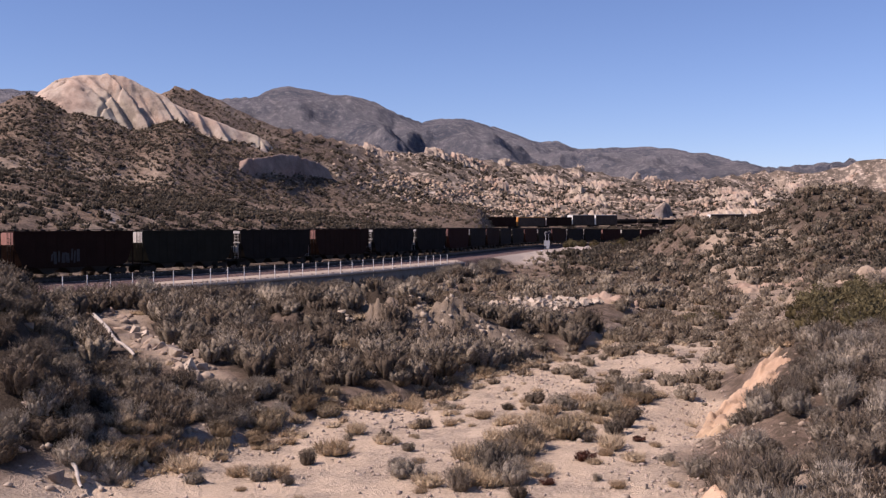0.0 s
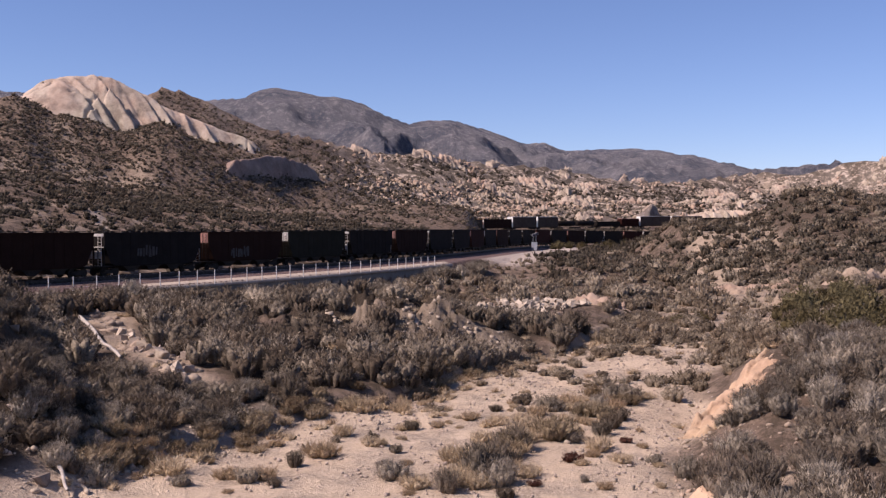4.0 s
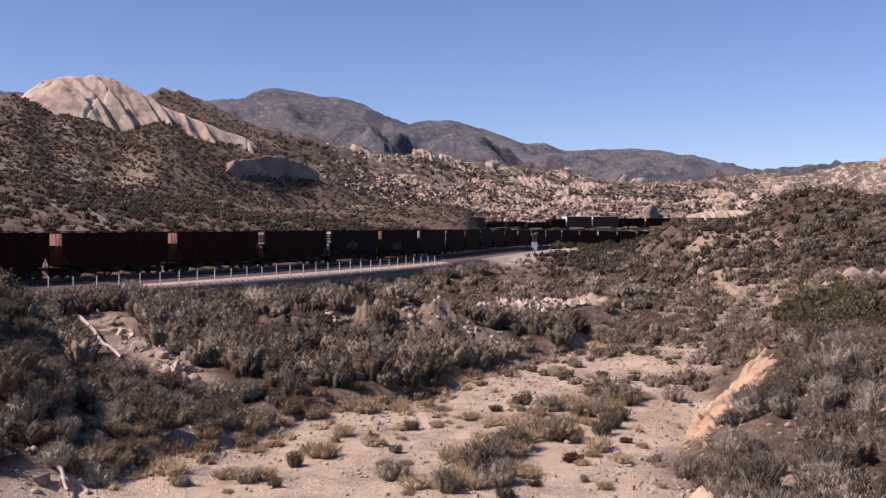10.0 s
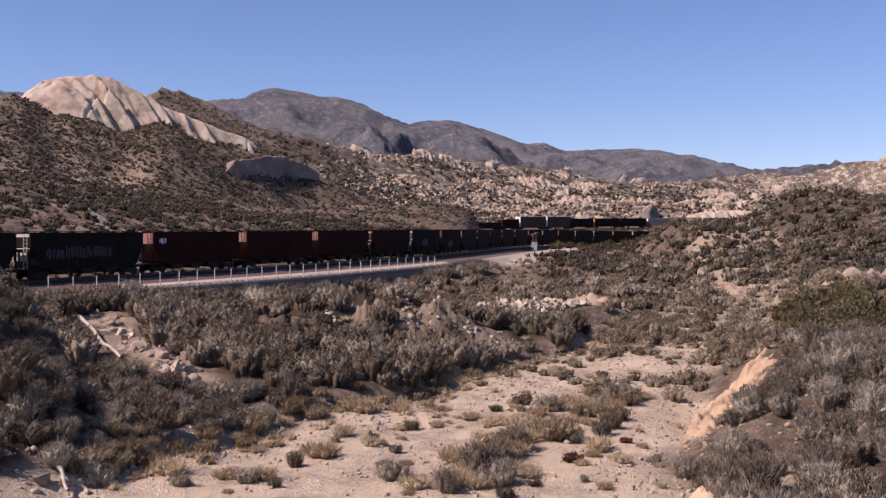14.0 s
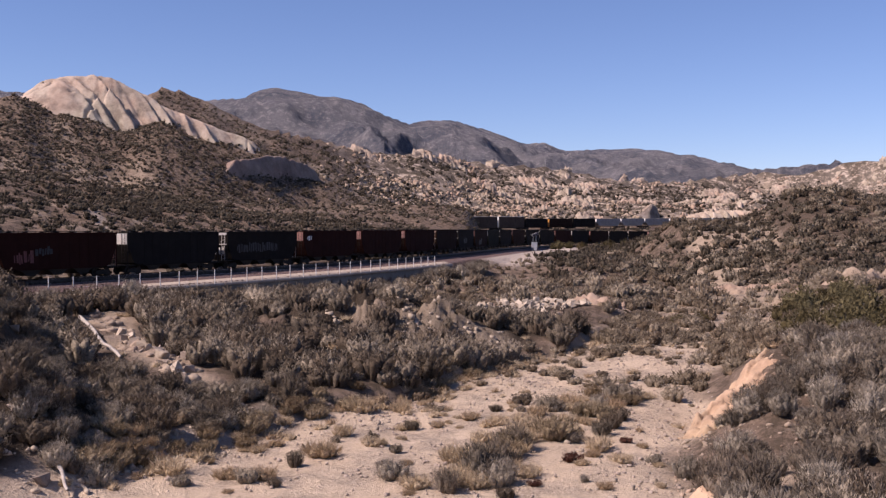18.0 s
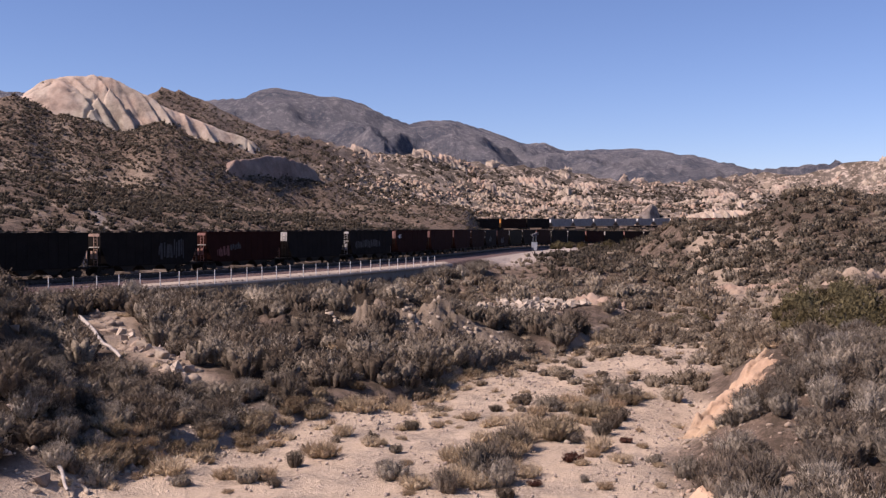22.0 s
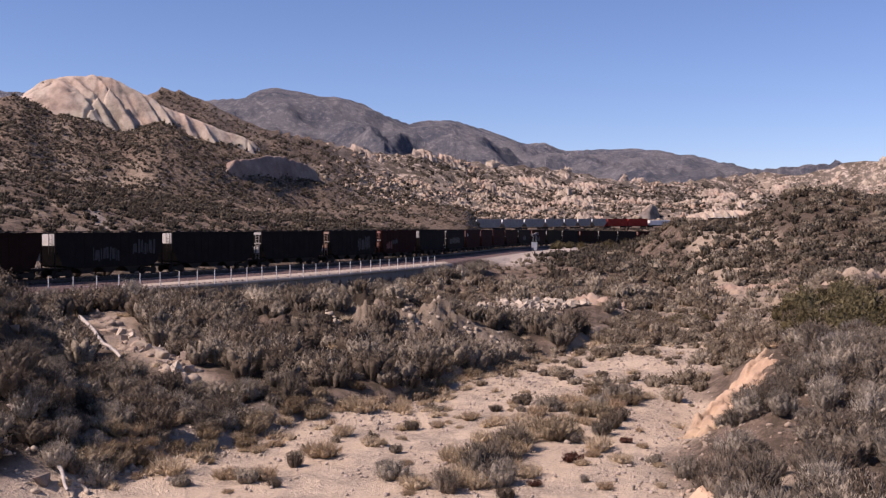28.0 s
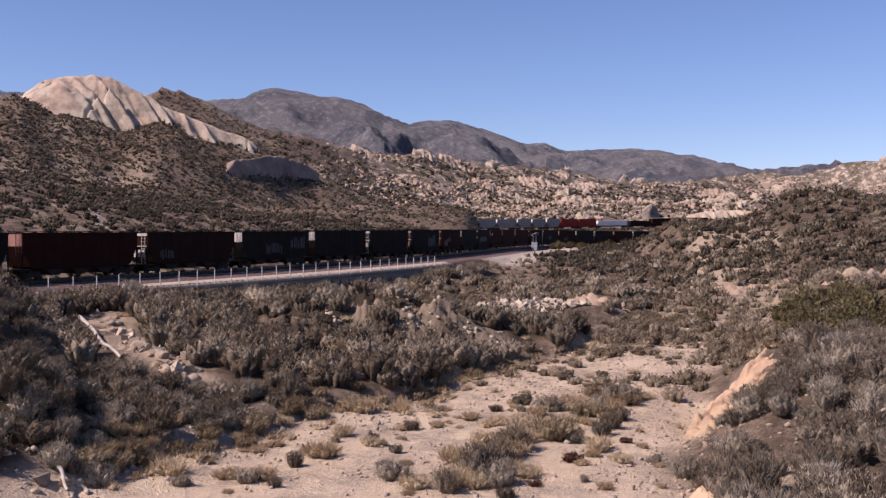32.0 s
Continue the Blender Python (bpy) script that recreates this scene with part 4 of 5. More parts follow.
def mass(name, label, category, material, x, y, size, protos, rand, flat=1.0):
    """Uncountable plants in one mesh."""
    z = height(x, y)
    verts, tints, faces, base = [], [], [], 0
    pick = rand.integers(len(protos), size=len(x))
    spin = rand.uniform(0, 2 * np.pi, len(x))
    tint = rand.uniform(0, 1, len(x))
    for k, (proto, tris) in enumerate(protos):
        sel = np.nonzero(pick == k)[0]
        if not len(sel):
            continue
        c, s = np.cos(spin[sel])[:, None], np.sin(spin[sel])[:, None]
        px, py, pz = proto[:, 0][None], proto[:, 1][None], proto[:, 2][None]
        w = size[sel][:, None]
        v = np.stack([x[sel][:, None] + w * (px * c - py * s), y[sel][:, None] + w * (px * s + py * c), z[sel][:, None] - 0.05 + w * flat * pz], 2)
        verts.append(v.reshape(-1, 3))
        tints.append(np.repeat(tint[sel], len(proto)))
        faces.append((tris[None] + (base + np.arange(len(sel)) * len(proto))[:, None, None]).reshape(-1, 3))
        base += len(sel) * len(proto)
    ob = array_mesh(name, np.concatenate(verts), np.concatenate(faces), material, (("tint", np.concatenate(tints)),), True)
    return tagged(ob, label, category, kind="stuff")


pr = np.random.default_rng(5)
MID = [bush(340, 1.05, 1.15, 0.17, 0.050, pr, 0.9, 12 + 2 * k, 0.70, 4, 1, 0.9) for k in range(6)]
MID_FAR = [bush(170, 1.05, 1.0, 0.22, 0.075, pr, 0.9, 9 + k, 0.70, 4, 1, 1.0) for k in range(6)]
LOW = [bush(60, 1.0, 0.9, 0.30, 0.12, pr, 1.1, 8 + k, 0.66, 4, 1) for k in range(5)]
MID_STRAW = [bush(90, 0.75, 0.42, 0.32, 0.040, pr, 1.1, 7, 0.62, 4, 1) for k in range(3)]
THIN = [bush(14, 1.0, 0.85, 0.34, 0.16, pr, 1.0, 4 + k // 2, 0.66, 4, 1) for k in range(5)]
FAR = [bush(4, 0.95, 0.8, 0.42, 0.30, pr, 0.9, 3 + k % 2, 0.62, 3, 1) for k in range(6)]

x, y = scatter(3000, near_limit, 108, bank_cover, rng)
keep = x < west_edge(y) - 0.5
mass("sagebrush_thicket", "dense grey-green sagebrush on the bank of the wash", "shrubs", SAGE_STUFF, x[keep], y[keep],
     rng.uniform(0.35, 1.0, keep.sum()) ** 1.7 * 1.9, MID, rng, 1.1)
x, y = scatter(2600, 62, 104, lambda x, y: np.where((x > west_edge(y) - 0.5) & (x < along(BED_EAST, y) + 2),
                                                     (0.06 + 0.5 * step(71, 80, y + 0.25 * x)) * step(-0.3, 0.1, fbm(x, y, 5, 3, 94)), 0.0), rng)
mass("wash_brush", "grey-tan low brush standing in the sandy wash", "shrubs", VALLEY_STUFF, x, y, rng.uniform(0.4, 1.0, len(x)) ** 1.5 * 1.15, MID_FAR, rng, 0.8)
x, y = scatter(2700, near_limit, 135, near_cover, rng)
far_part = (y > 95) | (x > along(BED_EAST, y) - 2)
size = rng.uniform(0.5, 1.0, len(x)) ** 1.5 * 1.42
mass("valley_sagebrush", "pale grey sagebrush along the upper wash", "shrubs", VALLEY_STUFF, x[far_part], y[far_part], size[far_part], MID_FAR, rng)
x, y = scatter(2300, 56, 150, lambda x, y: near_cover(x, y) * 0.5 + 0.08, rng)
keep = near_offset(x, y)[0] > 7.2 + wide_bench(y)
xt, yt = scatter(9000, 44, 100, lambda x, y: 0.75 * (np.abs(west_edge(y) - x + 0.4) < 1.5) * step(-0.3, 0.2, fbm(x, y, 5, 2, 119)), rng)
x, y = np.concatenate([x[keep], xt]), np.concatenate([y[keep], yt])
mass("dry_grass_patches", "straw-coloured dry grass along the wash", "grass", STRAW_STUFF, x, y, rng.uniform(0.4, 1.0, len(x)), MID_STRAW, rng)
x, y = scatter(5600, 130, 260, lambda x, y: near_cover(x, y) * (x / y > -0.2), rng)
mass("valley_brush", "grey-brown brush filling the upper valley", "shrubs", VALLEY_STUFF, x, y, rng.uniform(0.5, 1.0, len(x)) ** 2 * 2.1 * np.where((near_offset(x, y)[0] < 28) & (y > 165), 0.5, 1.0), LOW, rng)


def east_cover(x, y):
    dn, _ = near_offset(x, y)
    return np.where(((dn > 13.5) & ((dn > 7.5 + 13 * step(206, 250, y)) | (y < 195))) | ((dn > 9) & (y > 330)), 0.35 + 0.6 * step(-0.35, 0.0, fbm(x, y, 22, 4, 93)), 0.0)


x, y = scatter(18000, 150, 400, east_cover, rng)
keep = (x / y > 0.09) & ((x > along(BED_EAST, y) - 4) | (y > 185))
x, y = x[keep], y[keep]
mass("knoll_chaparral", "dark olive chaparral covering the knoll", "shrubs", KNOLL_STUFF, x, y, rng.uniform(0.35, 1.0, len(x)) ** 2 * 2.2, THIN, rng)


def hill_cover(x, y):
    dn, _ = near_offset(x, y)
    df, _ = far_offset(x, y)
    n = fbm(x, y, 50, 4, 95)
    ok = ((dn < -7) | (y > 640)) & (np.abs(df) > 7)
    crest = along(HILL_RANGE, 1000 * x / y)
    return np.where(ok & (y < crest - 9), 0.25 + 0.75 * step(-0.40, 0.05, n), 0.0)


x, y = scatter(12500, 108, 262, lambda x, y: np.maximum(hill_cover(x, y), 0.75 * ((near_offset(x, y)[0] < -9) & (x / y > -0.33))) * (x / y < 0.06), rng)
mass("spur_brush", "olive-brown brush belt on the slope above the line", "shrubs", KNOLL_STUFF, x, y, rng.uniform(0.4, 1.0, len(x)) ** 1.5 * 1.5, THIN, rng, 0.85)
x, y = scatter(27000, 200, 520, hill_cover, rng)
keep = x / y < 0.06
xe, ye = scatter(20000, 310, 430, lambda x, y: hill_cover(x, y) * (x / y < -0.12), rng)
x, y = np.concatenate([x[keep], xe]), np.concatenate([y[keep], ye])
mass("hillside_brush", "low brown-green brush dotting the hillside", "shrubs", CHAP_STUFF, x, y, rng.uniform(0.35, 1.0, len(x)) ** 1.5 * 1.75, FAR, rng, 0.85)
x, y = scatter(26000, 430, 870, lambda x, y: hill_cover(x, y) * (x / y > -0.16), rng)
mass("ridge_brush", "dark brush between pale boulders on the ridge", "shrubs", KNOLL_STUFF, x, y, rng.uniform(0.35, 1.0, len(x)) ** 2 * 3.0, FAR, rng, 0.85)


# ---------------------------------------------------------------- stones
def stone_proto(seed, detail=1, squash=0.75):
    bm = bmesh.new()
    bmesh.ops.create_icosphere(bm, subdivisions=detail, radius=1)
    r = random.Random(seed)
    cuts = [Vector((r.gauss(0, 1), r.gauss(0, 1), r.gauss(0, 1))).normalized() for k in range(7)]
    for v in bm.verts:
        p = v.co.copy()
        for c in cuts:
            h = p.dot(c)
            if h > 0.5:
                p -= c * (h - 0.5) * 0.95
        v.co = Vector((p.x * 1.15, p.y, p.z * squash)) * (1 + (0.2 if detail == 1 else 0.05) * r.uniform(-1, 1))
    return bm


def stone_arrays(seed, detail=1, squash=0.75):
    bm = stone_proto(seed, detail, squash)
    bm.verts.index_update()
    v = np.array([p.co for p in bm.verts])
    f = np.array([[q.index for q in face.verts] for face in bm.faces])
    bm.free()
    return v, f


def block_arrays(seed):
    """A broken block of rock with eight uneven corners."""
    r = random.Random(seed)
    v = np.array([(x + r.uniform(-0.45, 0.45), y + r.uniform(-0.45, 0.45), z + r.uniform(-0.4, 0.4)) for x in (-0.7, 0.7) for y in (-0.6, 0.6) for z in (-0.6, 0.6)])
    f = [(0, 1, 3), (0, 3, 2), (4, 6, 7), (4, 7, 5), (0, 4, 5), (0, 5, 1), (2, 3, 7), (2, 7, 6), (0, 2, 6), (0, 6, 4), (1, 5, 7), (1, 7, 3)]
    return v, np.array(f)


def rubble(name, label, category, material, x, y, size, rand, sink=0.35, detail=1, shard=1.0):
    protos = [block_arrays(s) if shard > 1 else stone_arrays(s, detail) for s in range(6)]
    z = height(x, y)
    verts, faces, base = [], [], 0
    for k in range(len(x)):
        v, f = protos[int(rand.integers(6))]
        a = rand.uniform(0, 6.28)
        c, s = math.cos(a), math.sin(a)
        w = size[k] * np.array([rand.uniform(0.6, 1.4), rand.uniform(0.6, 1.3), shard * rand.uniform(0.5, 1.2)])
        p = v * w
        p[:, 0] += (shard - 1) * rand.uniform(-0.6, 0.9) * p[:, 2]
        verts.append(np.stack([x[k] + p[:, 0] * c - p[:, 1] * s, y[k] + p[:, 0] * s + p[:, 1] * c, z[k] + p[:, 2] + size[k] * (0.5 - sink)], 1))
        faces.append(f + base)
        base += len(v)
    return tagged(array_mesh(name, np.concatenate(verts), np.concatenate(faces), material), label, category, kind="stuff")


def ridge_stones(x, y):
    df, _ = far_offset(x, y)
    n = fbm(x, y, 60, 2, 97) + 1.1 * fbm(x, y, 17, 3, 98)
    n = n + 0.25 * fbm(x + 0.6 * y, 0.35 * y, 7, 2, 96) - 0.28 * step(60, 15, df)
    return np.where((df > 9) & (x / y > -0.14) & (y < along(HILL_RANGE, 1000 * x / y) - 4), step(-0.18, 0.2, n) * step(-0.13, -0.03, x / y), 0.0)


x, y = scatter(85000, 430, 880, ridge_stones, rng)
rubble("ridge_boulders", "pale weathered granite boulders strewn over the ridge", "boulders", BOULDER, x, y, rng.uniform(0.35, 1.0, len(x)) ** 3 * 1.2, rng, 0.3, shard=1.5)
x, y = scatter(900, 120, 460, lambda x, y: hill_cover(x, y) * 0.8, rng)
keep = x / y < 0.04
rubble("hillside_stones", "scattered pale stones on the hillside", "stones", BOULDER, x[keep], y[keep], rng.uniform(0.4, 1.0, keep.sum()) ** 3 * 0.5 * (0.4 + y[keep] / 300), rng)
x, y = scatter(22000, 40, 105, lambda x, y: np.where((along(BED_WEST, y) < x + 1.5) & (along(BED_EAST, y) > x - 1), step(-0.3, 0.3, fbm(x, y, 6, 3, 99)), 0.0), rng)
rubble("wash_pebbles", "pale pebbles and cobbles strewn over the sand", "pebbles", GREY_STONE, x, y, rng.uniform(0.25, 1.0, len(x)) ** 3 * 0.17, rng)

x, y = scatter(9000, 42, 100, lambda x, y: np.where((west_edge(y) < x) & (along(BED_EAST, y) > x), step(0.0, 0.3, fbm(x, y, 4, 3, 100)), 0.0), rng)
rubble("wash_cobbles", "whitish cobbles lying in patches on the sand", "pebbles", PALE_STONE, x, y, rng.uniform(0.3, 1.0, len(x)) ** 3 * 0.16, rng, shard=1.1)
x, y = scatter(16000, 60, 96, lambda x, y: 0.32 * (scree(x, y) < 1.3), rng)
rubble("scree_rubble", "pinkish broken rock down the bare strip of bank", "rubble", BOULDER, x, y, rng.uniform(0.25, 1.0, len(x)) ** 3 * 0.75, rng, 0.6)
x, y = scatter(9000, 44, 66, lambda x, y: 0.5 * ((x - along(BED_EAST, y) > 0) & (x - along(BED_EAST, y) < 7)), rng)
rubble("bank_gravel", "broken tan stones on the eastern bank", "stones", BOULDER, x, y, rng.uniform(0.2, 1.0, len(x)) ** 3 * 0.26, rng)
x, y = scatter(12000, 42, 62, lambda x, y: 0.35 * ((west_edge(y) - x > -0.5) & (west_edge(y) - x < 4.5)), rng)
rubble("lip_gravel", "grey gravel and cobbles along the cut bank", "stones", PALE_STONE, x, y, rng.uniform(0.2, 1.0, len(x)) ** 3 * 0.32, rng)


def broken_block(seed):
    bm = bmesh.new()
    v, f = block_arrays(seed)
    vs = [bm.verts.new(p) for p in v]
    for tri in f:
        bm.faces.new([vs[i] for i in tri])
    return bevelled(bm, 0.07)


x, y = scatter(14000, 82, 98, lambda x, y: 0.5 * ((spur_at(x, y)[0] > -0.05) & (spur_at(x, y)[0] < 1.1) & (np.abs(spur_at(x, y)[1] + 2) < 3.2)) * step(-0.2, 0.3, fbm(x, y, 3, 2, 18)), rng)
rubble("spur_rubble", "pale broken stones on the bare spur", "rubble", PALE_STONE, x, y, rng.uniform(0.25, 1.0, len(x)) ** 4 * 0.36, rng, 0.5, shard=1.2)
STONES = [broken_block(40 + k) for k in range(5)]
STONE_OBS = {}


def stone(name, label, group, material, k, x, y, size, tilt=0.0, spin=0.0, lift=0.25):
    key = (name, k)
    z = float(height(np.array([x]), np.array([y]))[0]) + size * lift
    m = pose(x, y, z, tilt, tilt * 0.6, spin)
    if key in STONE_OBS:
        ob = copy_thing(STONE_OBS[key], m)
    else:
        ob = part(name, STONES[k].copy(), material)
        tagged(ob, label, "boulder", group)
        STONE_OBS[key] = ob
        ob.matrix_basis = m
    ob.scale = (size, size * 0.85, size * 0.8)
    return ob


# boulders on the western bank: metres east, range, half-size
for x, y, size in ((-24.2, 80, 0.8), (-23.2, 78.5, 0.9), (-22.0, 77, 0.8), (-20.6, 76, 0.7), (-20.0, 73.5, 0.8), (-17.2, 70.5, 1.0),
                   (-18.2, 68, 0.7), (-16.0, 63.5, 0.9), (-16.6, 62, 0.7), (-25.2, 66, 0.75), (-20.3, 58.5, 0.9), (-19.2, 56.8, 0.7),
                   (-19.0, 46.5, 0.6), (-23.0, 56, 0.6), (-22.5, 60, 0.6), (-14.6, 50, 0.45), (-13.9, 47.5, 0.4), (-7.3, 72, 0.45),
                   (-6.2, 73, 0.4), (-5.0, 71.5, 0.4), (-2.2, 90, 0.5), (3, 88, 0.45), (-11, 68, 0.45), (-25.6, 83, 0.5), (-21.4, 74, 0.5),
                   (-19.0, 71.5, 0.5), (-23.0, 81, 0.45), (-17.5, 66, 0.5)) + (
                   (-23.7, 62.0, 1.0), (-20.4, 50.0, 0.95), (-16.2, 66.4, 0.8), (-15.2, 58.0, 0.8), (-18.6, 57.0, 0.9), (-21.4, 66.0, 0.8), (-19.6, 47.6, 0.8), (-16.8, 43.6, 0.7)):
    stone("boulder", "grey angular boulder half buried in the bank", "bank boulders", GREY_STONE, rng.integers(5), x, y, 0.62 * size,
          float(rng.uniform(-25, 25)), float(rng.uniform(0, 360)))
for x, y, size, tilt in ((-25.4, 83, 0.75, 20), (-24, 80.2, 0.9, -15), (-22.4, 77.6, 0.8, 30), (-21.2, 75, 0.7, 10), (-16.6, 65.6, 0.9, 55), (-18.6, 69.5, 0.8, 12), (-20, 72.2, 0.6, -30)):
    stone("scree_boulder", "pale angular boulder on the bare strip of bank", "scree boulders", PALE_STONE, rng.integers(5), x, y, 0.66 * size, tilt, 40 * x, 0.4)
# pile of pale riprap above the wash
for k in range(220):
    a = k / 219
    x = -1.0 + 18.0 * a + float(rng.normal(0, 0.5))
    y = 112 + 11 * a + float(rng.normal(0, 3.0)) * (1.1 - 0.5 * a)
    stone("riprap_stone", "pale angular riprap stone in a pile", "riprap pile", PALE_STONE, rng.integers(5), x, y, float(rng.uniform(0.35, 0.72)) ** 2 + 0.06,
          float(rng.uniform(-40, 40)), float(rng.uniform(0, 360)), 0.6)
for k in range(12):
    stone("riprap_stone", "pale angular riprap stone in a pile", "riprap pile", PALE_STONE, rng.integers(5), 5.5 + float(rng.normal(0, 0.8)),
          182 + float(rng.normal(0, 3)), float(rng.uniform(0.3, 0.7)), 20, float(rng.uniform(0, 360)), 0.4)


# eroded bank on the east side of the wash, and smaller bare faces
def bank_shape(x, y):
    """A ridge of bare earth that runs down from a low cliff to the bed, rilled across."""
    t = ((21.2 - x) * 8.2 + (66.0 - y) * 9.5) / 157.5
    left = (-(x - 21.2) * 9.5 + (y - 66.0) * 8.2) / 12.55 + 0.9 * fbm(x, y, 3.5, 3, 103)
    spine = along([(-0.6, -3.6), (0.0, -3.2), (0.09, -3.4), (0.14, -4.1), (0.22, -4.35), (0.5, -4.9), (0.8, -5.8), (1.1, -7.2), (1.3, -8)], t + 0.05 * fbm(x, y, 1.6, 3, 106))
    half = np.where(left > 0, 1.2, 3.6) * np.clip(1.0 - 0.75 * t, 0, 1.1)
    out = np.maximum(np.abs(left) - half, 0)
    rill = np.abs(np.sin(3.1 * left + 2.2 * fbm(x, y, 2.2, 2, 101)))
    return spine - np.where(left > 0, 1.5, 0.8) * out - 0.30 * (1 - rill) ** 3 + 0.30 * crags(x, y, 0.9, 104) + 0.5 * fbm(x, y, 0.8, 4, 109) - 0.35 * np.abs(fbm(x, y, 2.2, 3, 108))


outcrop("eroded_bank", "bare tan eroded earth bank beside the wash", DIRT_BANK, 9, 28, 52, 75, 0.13, bank_shape, "earth bank")
outcrop("dirt_mound", "small bare tan dirt mound", DIRT_BANK, 8, 15, 37, 46, 0.15,
        lambda x, y: -7.0 + swell(x, y, 11.9, 41.6, 2.3, 1.7, 1.7) + 0.9 * fbm(x, y, 1.4, 5, 105) + 0.35 * crags(x, y, 0.7, 103), "earth mound")


def bare(x, y, cx, cy, rx, ry, rise, seed):
    """A scar of bare, rilled earth that stands a little out of the slope."""
    n = fbm(x, y, 0.8 * rx, 3, seed)
    q = 1 - ((x - cx) / rx) ** 2 - ((y - cy) / ry) ** 2 + 2.6 * n + 1.2 * fbm(x, y, 1.5, 3, seed + 2)
    return height(x, y) - 0.6 + (rise + 0.6) * step(-0.1, 0.5, q) + 1.5 * rise * fbm(x, y, 1.8, 4, seed + 1) + 0.9 * rise * crags(x, y, 0.75, seed)


for label, cx, cy, rx, ry, rise, seed in (
        ("bare pale earth face below the knoll", 52.0, 122, 5.0, 2.2, 0.8, 107), ("bare pale earth face beside the upper wash", 45, 139, 1.7, 2.0, 0.8, 117),
        ("bare brown earth face beside the riprap", 18.5, 126, 3.5, 1.6, 0.6, 127), ("bare pale earth under brush", 50, 172, 5, 4, 0.5, 137),
):
    outcrop("bare_bank", label, DUSTY_EARTH, cx - 1.5 * rx, cx + 1.5 * rx, cy - 1.5 * ry, cy + 1.5 * ry, 0.3,
            lambda x, y: bare(x, y, cx, cy, rx, ry, rise, seed), "earth bank", False)

# fallen timber on the western bank
def fallen(x0, y0, x1, y1, r, lift):
    n, m = 14, 8
    t = np.linspace(0, 1, n)
    x, y = x0 + (x1 - x0) * t + 0.12 * np.sin(5 * t), y0 + (y1 - y0) * t
    z = height(x, y)
    z = np.interp(t, t[::4].tolist() + [1.0], np.append(z[::4], z[-1])) * 0.6 + z * 0.4 + lift
    a = np.linspace(0, 2 * np.pi, m, endpoint=False)
    w = r * (1.15 - 0.4 * t) * (1 + 0.08 * np.sin(23 * t))
    v = np.stack([x[:, None] + 0.9 * w[:, None] * np.cos(a), y[:, None] + 0.45 * w[:, None] * np.cos(a), z[:, None] + w[:, None] * np.sin(a)], 2).reshape(-1, 3)
    f = [(i * m + k, i * m + (k + 1) % m, (i + 1) * m + (k + 1) % m, (i + 1) * m + k) for i in range(n - 1) for k in range(m)]
    ob = array_mesh("fallen_pole", v, np.array(f), LOG, (), True)
    return tagged(ob, "bleached grey timber pole lying down the bank", "timber pole")


fallen(-30.2, 87.0, -20.4, 66.6, 0.14, 0.55)
fallen(-16.9, 45.0, -15.4, 43.2, 0.09, 0.4)


# ---------------------------------------------------------------- railway
def ribbon(s, xs, ys, zs, profile):
    """Sweeps an (offset, height) outline along a line."""
    px, py, pz = np.interp(s, xs[0], xs[1]), np.interp(s, xs[0], ys), np.interp(s, xs[0], zs)
    tx, ty = np.gradient(px), np.gradient(py)
    ln = np.hypot(tx, ty)
    nx, ny = ty / ln, -tx / ln
    k = len(profile)
    v = np.stack([np.stack([px + nx * o, py + ny * o, pz + h], 1) for o, h in profile], 1).reshape(-1, 3)
    n = len(s)
    faces = [(i * k + j, i * k + (j + 1) % k, (i + 1) * k + (j + 1) % k, (i + 1) * k + j) for i in range(n - 1) for j in range(k)]
    return v, faces


RAIL_SECTION = [(-0.07, -0.17), (0.07, -0.17), (0.02, -0.14), (0.035, 0.0), (-0.035, 0.0), (-0.02, -0.14)]
for label, s, xs, ys, zs in (("near", np.arange(-330, 600, 3.0), (S_NEAR, NEAR_X), NEAR_Y, NEAR_Z), ("far", np.arange(-300, 440, 4.0), (S_FAR, FAR_X), FAR_Y, FAR_Z)):
    for side in (-0.75, 0.75):
        v, f = ribbon(s, xs, ys, zs, [(o + side, h) for o, h in RAIL_SECTION])
        tagged(array_mesh("rail_" + label, v, f, RAIL), "rust-brown steel rail on ballast", "rail", kind="structure")


def sleepers(name, s, at):
    verts, faces = [], []
    bm = bmesh.new()
    box(bm, -0.12, 0.12, -1.3, 1.3, -0.40, -0.18)
    bm.verts.index_update()
    v0 = np.array([v.co for v in bm.verts])
    f0 = np.array([[q.index for q in f.verts] for f in bm.faces])
    bm.free()
    for k, si in enumerate(s):
        p, q = at(si), at(si + 0.5)
        a = math.atan2(q.y - p.y, q.x - p.x)
        c, sn = math.cos(a), math.sin(a)
        verts.append(np.stack([p.x + v0[:, 0] * c - v0[:, 1] * sn, p.y + v0[:, 0] * sn + v0[:, 1] * c, p.z + v0[:, 2]], 1))
        faces.append(f0 + 8 * k)
    tagged(array_mesh(name, np.concatenate(verts), np.concatenate(faces), SLEEPER), "dark timber sleepers in ballast", "sleepers", kind="stuff")


sleepers("near_sleepers", np.arange(-120, 340, 0.6), near_at)
sleepers("far_sleepers", np.arange(-110, 110, 0.6), far_at)


